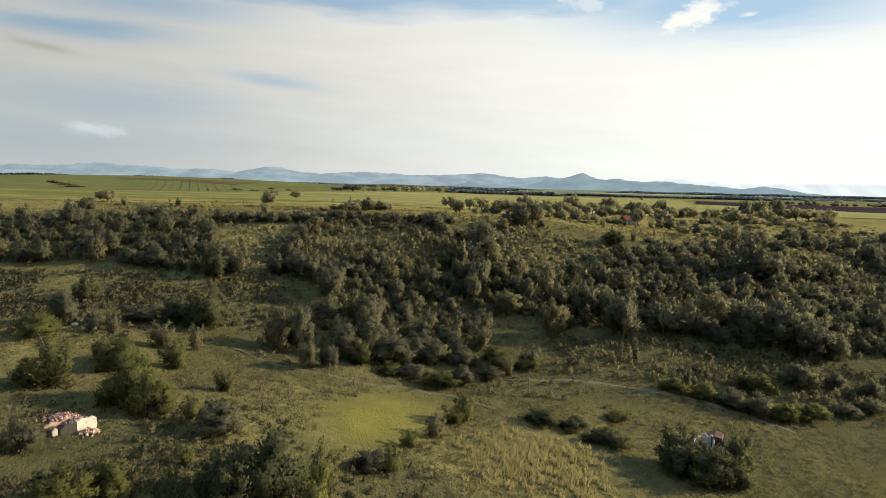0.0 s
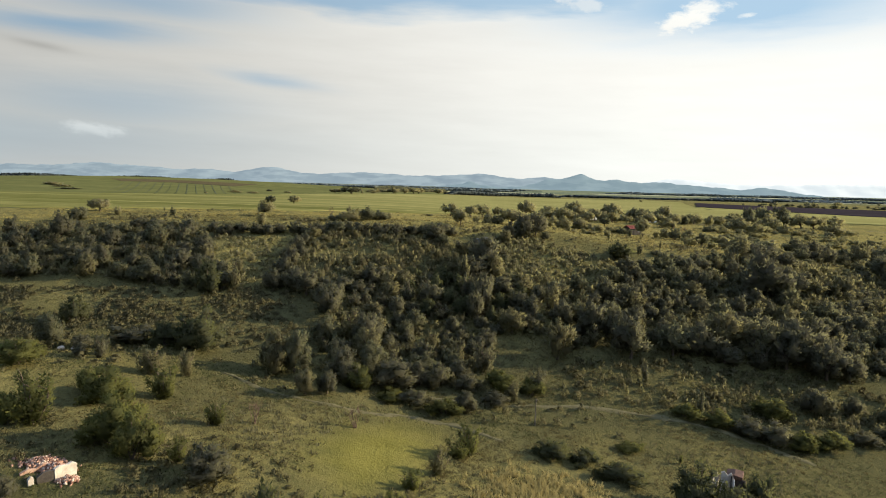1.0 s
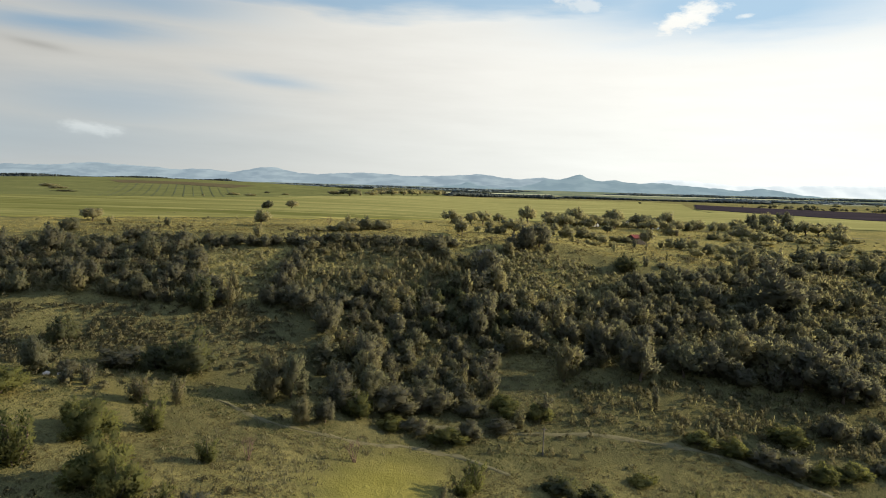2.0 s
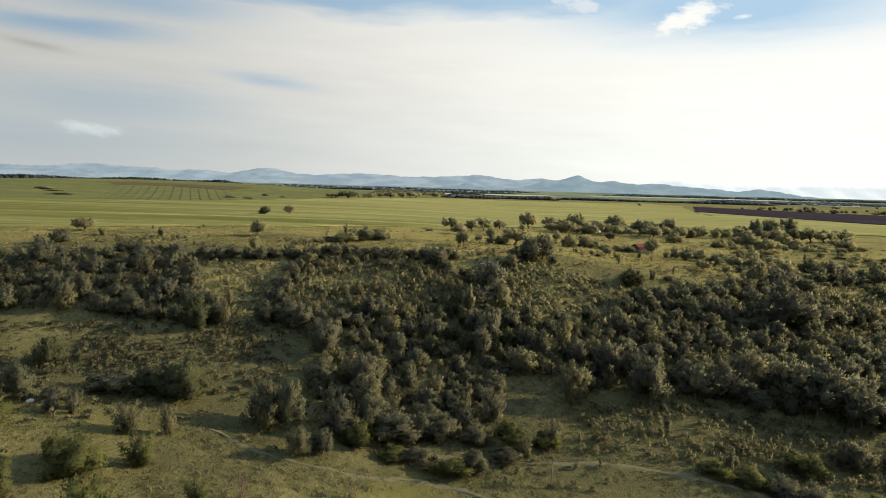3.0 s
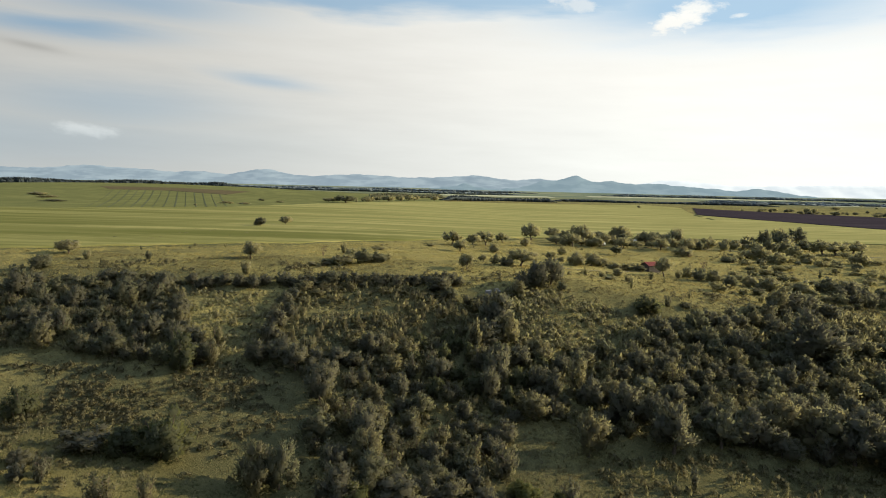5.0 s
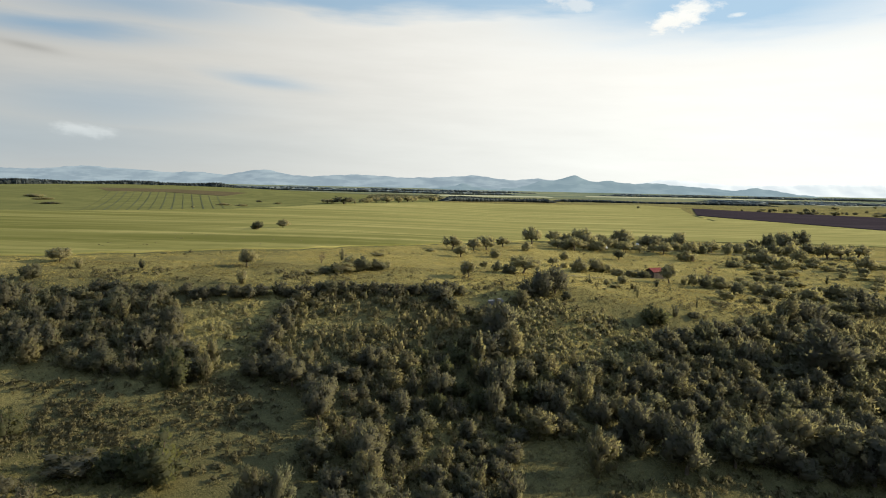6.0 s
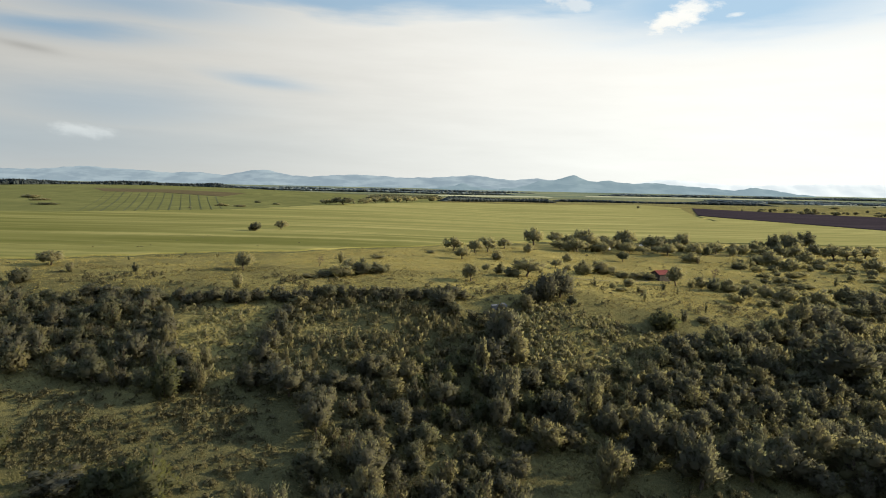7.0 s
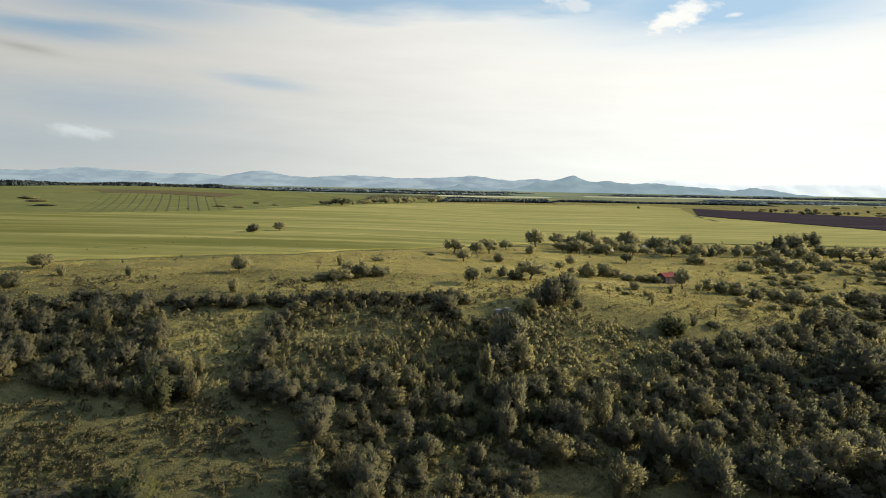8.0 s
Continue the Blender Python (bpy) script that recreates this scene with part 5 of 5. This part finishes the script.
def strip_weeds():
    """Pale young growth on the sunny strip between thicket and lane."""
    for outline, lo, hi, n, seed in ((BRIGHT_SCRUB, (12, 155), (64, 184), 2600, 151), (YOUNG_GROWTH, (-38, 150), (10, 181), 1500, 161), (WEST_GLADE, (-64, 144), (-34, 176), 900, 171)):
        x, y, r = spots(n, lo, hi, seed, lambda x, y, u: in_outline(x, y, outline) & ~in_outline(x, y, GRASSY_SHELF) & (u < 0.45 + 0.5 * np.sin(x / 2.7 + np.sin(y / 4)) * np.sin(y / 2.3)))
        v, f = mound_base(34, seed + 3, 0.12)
        # The lit leaf tone paints sun onto this scrub.
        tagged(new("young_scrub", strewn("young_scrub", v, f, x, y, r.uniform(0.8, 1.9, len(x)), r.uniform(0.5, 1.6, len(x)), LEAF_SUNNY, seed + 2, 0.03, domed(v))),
               "pale young scrub on the upper slope, sunlight in its colour", "scrub", kind="stuff")
    x, y, r = spots(2600, (18, 102), (112, 130), 141, lambda x, y, u: in_outline(x, y, WEED_STRIP) & (u < 0.35 + 0.5 * np.sin(x / 3.7) * np.sin(y / 2.9 + x / 9)))
    v, f = mound_base(30, 16, 0.13)
    # Pale growth; its colour also stands in for sun missing on the strip.
    tagged(new("strip_weeds", strewn("strip_weeds", v, f, x, y, r.uniform(0.6, 1.3, len(x)), r.uniform(0.5, 1.7, len(x)), LEAF_PALE, 142, 0.03, domed(v))),
           "pale yellow-green young growth beside the lane", "weeds", kind="stuff")


def thicket_floor():
    """Brambles and young growth that fill the gaps of the thickets."""
    x, y, r = spots(10500, (-150, 104), (160, 225), 131, lambda x, y, u: (in_outline(x, y, THICKET_MAIN) | in_outline(x, y, THICKET_WEST)) & (u < np.where(
        (np.abs(x + 24) < 9) & (np.abs(y - 167) < 3) | (np.abs(x - 15) < 5) & (np.abs(y - 125) < 4), 0.1, 0.8)) & (y < 190))
    v, f = mound_base(44, 15, 0.13)
    # Pale leaf colour here lightens the deep shade between the bushes.
    tagged(new("bramble_cover", strewn("bramble_cover", v, f, x, y, r.uniform(1.3, 3.0, len(x)), r.uniform(0.8, 2.5, len(x)), LEAF_PALE, 132, 0.03, domed(v))),
           "brambles and young growth under the thicket", "brambles", kind="stuff")


undergrowth()
strip_weeds()
thicket_floor()
low_scrub()
grass()
pasture_grass()


# ---- far woods ----
def far_wood(name, line, depth, high, step, label, seed, mat=WOOD_HAZED):
    """A distant wood: many small crowns along a line of x, y."""
    r = np.random.default_rng(seed)
    pts = np.array(line, float)
    run = np.r_[0, np.cumsum(np.linalg.norm(np.diff(pts, axis=0), axis=1))]
    n = int(run[-1] / step * 7)
    s = r.uniform(0, run[-1], n)
    x = np.interp(s, run, pts[:, 0])
    y = np.interp(s, run, pts[:, 1]) + r.uniform(0, depth, n)
    edge = np.clip(np.minimum(s, run[-1] - s) / (0.06 * run[-1]), 0.35, 1)
    hgt = high * edge * r.uniform(0.93, 1.04, n) * (0.9 + 0.15 * np.sin(s / 60))
    core = ICO_V * (1 + 0.25 * r.normal(0, 1, (len(ICO_V), 1)).clip(-1, 1)) * (0.5, 0.5, 0.46) + (0, 0, 0.46)
    sv, sf = mound_base(18, seed + 3, 0.2)
    v, f = joined([(core, ICO_F), (sv * (1.1, 1.1, 0.86), sf)])
    tagged(new(name, strewn(name, v, f, x, y, r.uniform(1.4, 2.6, n) * step, hgt, mat, seed + 1, 0.5)), label, "wood", kind="stuff")


far_wood("far_wood", [(-2300, 2000), (-1750, 2200), (-1480, 2400), (-1270, 2500), (-1060, 2570), (-800, 2640)], 90, 22, 13, "dark wood behind the swelling fields", 81, WOOD_DARK)
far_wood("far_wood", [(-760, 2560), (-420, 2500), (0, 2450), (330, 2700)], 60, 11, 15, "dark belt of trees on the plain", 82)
far_wood("far_wood", [(10, 1250), (90, 1400), (150, 1510), (285, 1530)], 50, 10.5, 7, "dark green wood at the far field edge", 83, WOOD_DARK)
far_wood("far_wood", [(-118, 1055), (-84, 1180), (-40, 1330), (8, 1480)], 40, 8.5, 7, "grey-green row of trees along the far field edge", 88, LEAF_GREY)
far_wood("far_wood", [(300, 1700), (440, 1720), (640, 1720), (900, 1700)], 40, 8, 11, "row of dark trees beyond the crop", 84, WOOD_DARK)
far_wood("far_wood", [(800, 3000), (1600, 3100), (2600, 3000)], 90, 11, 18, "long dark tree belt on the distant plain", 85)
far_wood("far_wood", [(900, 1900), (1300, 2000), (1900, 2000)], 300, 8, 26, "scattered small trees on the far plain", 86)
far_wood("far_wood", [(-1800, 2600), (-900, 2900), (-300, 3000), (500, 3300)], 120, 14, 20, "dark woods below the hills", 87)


# ---- ruins, hut and small things ----
def box_verts(sx, sy, sz, top_drop=()):
    """A box standing on z = 0 with a broken top: heights lowered along its length."""
    n = max(len(top_drop), 2)
    drop = list(top_drop) if top_drop else [0, 0]
    v, f = [], []
    for k in range(n):
        x = -sx / 2 + sx * k / (n - 1)
        z = sz - drop[k]
        v += [(x, -sy / 2, -0.3), (x, sy / 2, -0.3), (x, sy / 2, z), (x, -sy / 2, z)]
    for k in range(n - 1):
        a = k * 4
        for q in range(4):
            q2 = (q + 1) % 4
            f.append((a + q, a + 4 + q, a + 4 + q2, a + q2))
    f += [(3, 2, 1, 0), tuple((n - 1) * 4 + q for q in range(4))]
    return v, f


def piece(name, sx, sy, sz, mat, parent, at, turn=0.0, drop=(), label="", tilt=0.0):
    v, f = box_verts(sx, sy, sz, drop)
    bm = bmesh.new()
    made = [bm.verts.new(p) for p in v]
    for q in f:
        bm.faces.new([made[i] for i in q])
    bmesh.ops.recalc_face_normals(bm, faces=bm.faces)
    bmesh.ops.bevel(bm, geom=list(bm.edges), offset=0.025, segments=1, affect="EDGES")
    me = bpy.data.meshes.new(name)
    bm.to_mesh(me)
    bm.free()
    me.materials.append(mat)
    ob = part(name, me, parent, label)
    ob.matrix_local = Matrix.Translation(at) @ Matrix.Rotation(radians(turn), 4, "Z") @ Matrix.Rotation(radians(tilt), 4, "X")
    return ob


def root_at(name, x, y, turn=0.0, sink=0.0):
    ob = new(name)
    ob.empty_display_size = 0.5
    ob.matrix_world = Matrix.Translation((x, y, float(land(x, y)) - sink)) @ Matrix.Rotation(radians(turn), 4, "Z")
    return ob


def rubble(name, x, y, rx, ry, count, high, seed, label):
    """A heap of broken bricks as one mesh."""
    r = np.random.default_rng(seed)
    cube = np.array([(a, b, c) for c in (-1, 1) for b in (-1, 1) for a in (-1, 1)], float) * (0.5, 0.26, 0.2)
    quads = np.array([(0, 2, 3, 1), (4, 5, 7, 6), (0, 1, 5, 4), (2, 6, 7, 3), (0, 4, 6, 2), (1, 3, 7, 5)])
    verts, faces = [], []
    for n in range(count):
        a, d = r.uniform(0, 6.283), abs(r.normal(0, 0.5))
        px, py = x + rx * d * math.cos(a), y + ry * d * math.sin(a)
        m = np.array(Euler(r.uniform(-0.8, 0.8, 3) + (0, 0, r.uniform(0, 6.28))).to_matrix())
        v = (cube * r.uniform(0.2, 0.46)) @ m.T
        v = v + (px, py, float(land(px, py)) + high * math.exp(-2.2 * d * d) * r.uniform(0.55, 1.0))
        verts.append(v)
        faces.append(quads + 8 * n)
    tagged(new(name, soup(name, np.concatenate(verts), np.concatenate(faces), RUBBLE)), label, "rubble", kind="stuff")


ruin = tagged(root_at("ruined_house", -38.9, 65.0, 38), "roofless ruined house of broken whitewashed brick walls", "ruin")
piece("wall", 2.1, 0.35, 1.35, WALL_WHITE, ruin, (1.05, -0.5, 0), 18, (0.15, 0.0, 0.05, 0.12, 0.0, 0.25), "sunlit whitewashed wall")
# The unlit face: its shade is put into the dark wall colour.
piece("wall", 1.5, 0.35, 1.15, WALL_DARK, ruin, (-0.65, -0.75, 0), 0, (0.5, 0.1, 0.0, 0.1), "grey wall with shade in its colour")
piece("wall", 0.5, 0.35, 0.95, WALL_WHITE, ruin, (-1.9, -0.8, 0), 8, (0.3, 0.0, 0.2))
piece("wall", 3.4, 0.35, 0.75, BRICK, ruin, (-0.9, 2.2, 0), 6, (0.45, 0.2, 0.3, 0.0, 0.1, 0.4), "low stump of brick wall")
piece("wall", 2.4, 0.3, 0.55, BRICK, ruin, (0.9, 1.2, 0), 80, (0.1, 0.3, 0.0, 0.25))
rubble("brick_rubble", -41.6, 67.9, 2.8, 1.6, 460, 0.7, 91, "heap of broken red and pale bricks")
rubble("brick_rubble", -37.0, 64.3, 1.3, 0.9, 240, 0.5, 92, "pale brick rubble beside the ruined wall")
rubble("brick_rubble", -39.3, 66.4, 1.9, 1.3, 320, 0.8, 93, "brick rubble inside the ruined house")

shed = tagged(root_at("ruined_shed", 35.2, 80.2, -20, 0.2), "collapsed whitewashed shed with a rusty roof, overgrown by brambles", "shed")
piece("wall", 1.9, 0.28, 4.9, WALL_WHITE, shed, (-1.1, 0, 0), 62, (0.5, 0.1, 0.0, 0.35), "sunlit whitewashed wall")
piece("wall", 1.6, 0.28, 5.2, WALL_WHITE, shed, (0.35, 0.3, 0), 4, (0.2, 0.0, 0.5, 0.1, 0.9), "broken whitewashed wall")
# Shade on this wall comes from the darker material.
piece("wall", 1.9, 0.28, 4.6, WALL_DARK, shed, (1.6, 0.6, 0), -40, (0.0, 0.3, 0.1), "wall with shade in its dark colour")
piece("roof_sheet", 1.9, 1.3, 0.35, ROOF_RUST, shed, (1.2, 0.9, 4.75), -12, (0.25, 0.0, 0.12), "rusty brown roof sheet", 16)
piece("door_post", 0.16, 0.16, 4.9, WALL_DARK, shed, (0.75, -0.05, 0), 0)
piece("door_post", 0.14, 0.14, 4.7, WHITE_PAINT, shed, (1.0, -0.7, 0), 10)

hut = tagged(root_at("hut", 69.0, 236.0, 24), "small dark wooden hut with a red sheet-metal roof", "hut")
piece("wall", 5.0, 0.14, 2.3, WALL_DARK, hut, (0, -1.9, 0), 0, (), "dark board wall")
piece("wall", 5.0, 0.14, 2.3, WALL_DARK, hut, (0, 1.9, 0))


def gable(parent, x):
    v = [(x - 0.07, -1.83, -0.3), (x - 0.07, 1.83, -0.3), (x - 0.07, 1.83, 2.3), (x - 0.07, 0, 3.1), (x - 0.07, -1.83, 2.3)]
    v += [(a + 0.14, b, c) for a, b, c in v]
    f = [(4, 3, 2, 1, 0), (5, 6, 7, 8, 9)] + [(k, (k + 1) % 5, (k + 1) % 5 + 5, k + 5) for k in range(5)]
    part("gable_wall", mesh_from("gable_wall", v, f, WALL_DARK), parent)


gable(hut, -2.43)
gable(hut, 2.43)
for side in (-1, 1):
    for k in range(6):
        cx = -2.5 + k
        e = side * 2.25
        v = []
        for dx in (-0.49, -0.25, 0.0, 0.25, 0.49):
            wave = 0.03 if dx in (-0.25, 0.25) else 0.0
            v += [(cx + dx, 0, 3.22 + wave), (cx + dx, e, 2.12 + wave), (cx + dx, 0, 3.16 + wave), (cx + dx, e, 2.06 + wave)]
        f = []
        for n in range(4):
            a, b = n * 4, n * 4 + 4
            f += [(a, a + 1, b + 1, b), (a + 2, b + 2, b + 3, a + 3), (a + 1, a + 3, b + 3, b + 1)]
        f += [(0, 2, 3, 1), (16, 17, 19, 18)]
        part("roof_panel", mesh_from("roof_panel", v, f, ROOF_RED), hut, "red sheet-metal roof panel")
piece("door", 0.9, 0.06, 1.9, WALL_DARK, hut, (-0.8, -2.0, 0), 0, (), "dark plank door")
window = piece("window_frame", 0.8, 0.06, 0.7, WHITE_PAINT, hut, (1.1, -2.0, 1.3), 0, (), "pale window frame")
piece("pane", 0.62, 0.03, 0.5, DARK_GLASS, window, (0, -0.04, 0.1))

pole = tagged(root_at("field_post", 14.7, 101.6), "thin grey wooden post standing in the meadow", "post")
v, f = tube([(0, 0, -0.3), (0.02, 0, 2.2), (0.05, 0.02, 4.4)], [0.10, 0.09, 0.07], 8)
part("shaft", soup("shaft", v, f, POLE_WOOD), pole)
v, f = tube([(-0.35, 0, 4.1), (0.0, 0.01, 4.12), (0.45, 0, 4.1)], [0.05, 0.05, 0.05], 6)
part("crossbar", soup("crossbar", v, f, POLE_WOOD), pole)


def rock(name, x, y, sx, sy, sz, mat, seed, label):
    r = np.random.default_rng(seed)
    v = ICO_V * (1 + 0.16 * r.normal(0, 1, (len(ICO_V), 1)).clip(-1.5, 1.5)) * (sx, sy, sz)
    ob = new(name, mesh_from(name, v, ICO_F, mat))
    ob.location = (x, y, float(land(x, y)) + sz * 0.35)
    tagged(ob, label, "rock")


rock("pale_rock", -63.6, 107.6, 0.7, 0.5, 0.45, WALL_WHITE, 3, "pale boulder in dry grass")
rock("pale_rock", -62.0, 108.4, 0.4, 0.35, 0.25, WALL_WHITE, 4, "small pale boulder in dry grass")
block = tagged(root_at("concrete_block", 10.4, 178.4, 6), "grey concrete slab half hidden at the rim", "slab")
piece("slab", 3.6, 1.5, 1.0, STONE, block, (0, 0, 0), 0, (0.2, 0.0, 0.1))
piece("cap_stone", 1.0, 0.8, 0.3, STONE, block, (0.9, 0.1, 0.97), 12)

van = tagged(root_at("white_van", 76.5, 331.0, 18), "white van parked under the grove", "van")
piece("body", 4.6, 1.9, 2.1, WHITE_PAINT, van, (0, 0, 0.45), 0, (0.0, 0.0, 0.0, 0.05, 0.9), "white painted body")
for wx in (-1.5, 1.5):
    for wy in (-0.9, 0.9):
        v, f = tube([(0, -0.1, 0), (0, 0.1, 0)], [0.36, 0.36], 12)
        wheel = part("wheel", soup("wheel", v, f, RUBBER), van)
        wheel.matrix_local = Matrix.Translation((wx, wy, 0.36))
piece("window", 1.1, 1.7, 0.5, DARK_GLASS, van, (1.55, 0, 1.75), 0, (0, 0.4))
tank = tagged(root_at("water_tank", 95.0, 336.0), "white water tank on a dark stand among trees", "tank")
v, f = tube([(0, 0, 1.2), (0, 0, 1.3), (0, 0, 2.8), (0, 0, 3.0)], [0.8, 1.0, 1.0, 0.6], 14)
part("tank_body", soup("tank_body", v, f, WHITE_PAINT), tank)
piece("lid", 1.0, 1.0, 0.4, WHITE_PAINT, tank, (0, 0, 2.95))
for k in range(4):
    piece("leg", 0.16, 0.16, 1.3, WALL_DARK, tank, (0.6 * (1 if k % 2 else -1), 0.6 * (1 if k // 2 else -1), 0))
for x, y in ((106.0, 330.0), (108.5, 329.0), (104.0, 333.0)):
    hive = tagged(root_at("beehive", x, y, 15), "white wooden beehive box under the trees", "beehive", "beehives under the trees")
    piece("box", 0.9, 0.8, 1.0, WHITE_PAINT, hive, (0, 0, 0.1))
    piece("lid", 1.0, 0.9, 0.4, STONE, hive, (0, 0, 1.1))
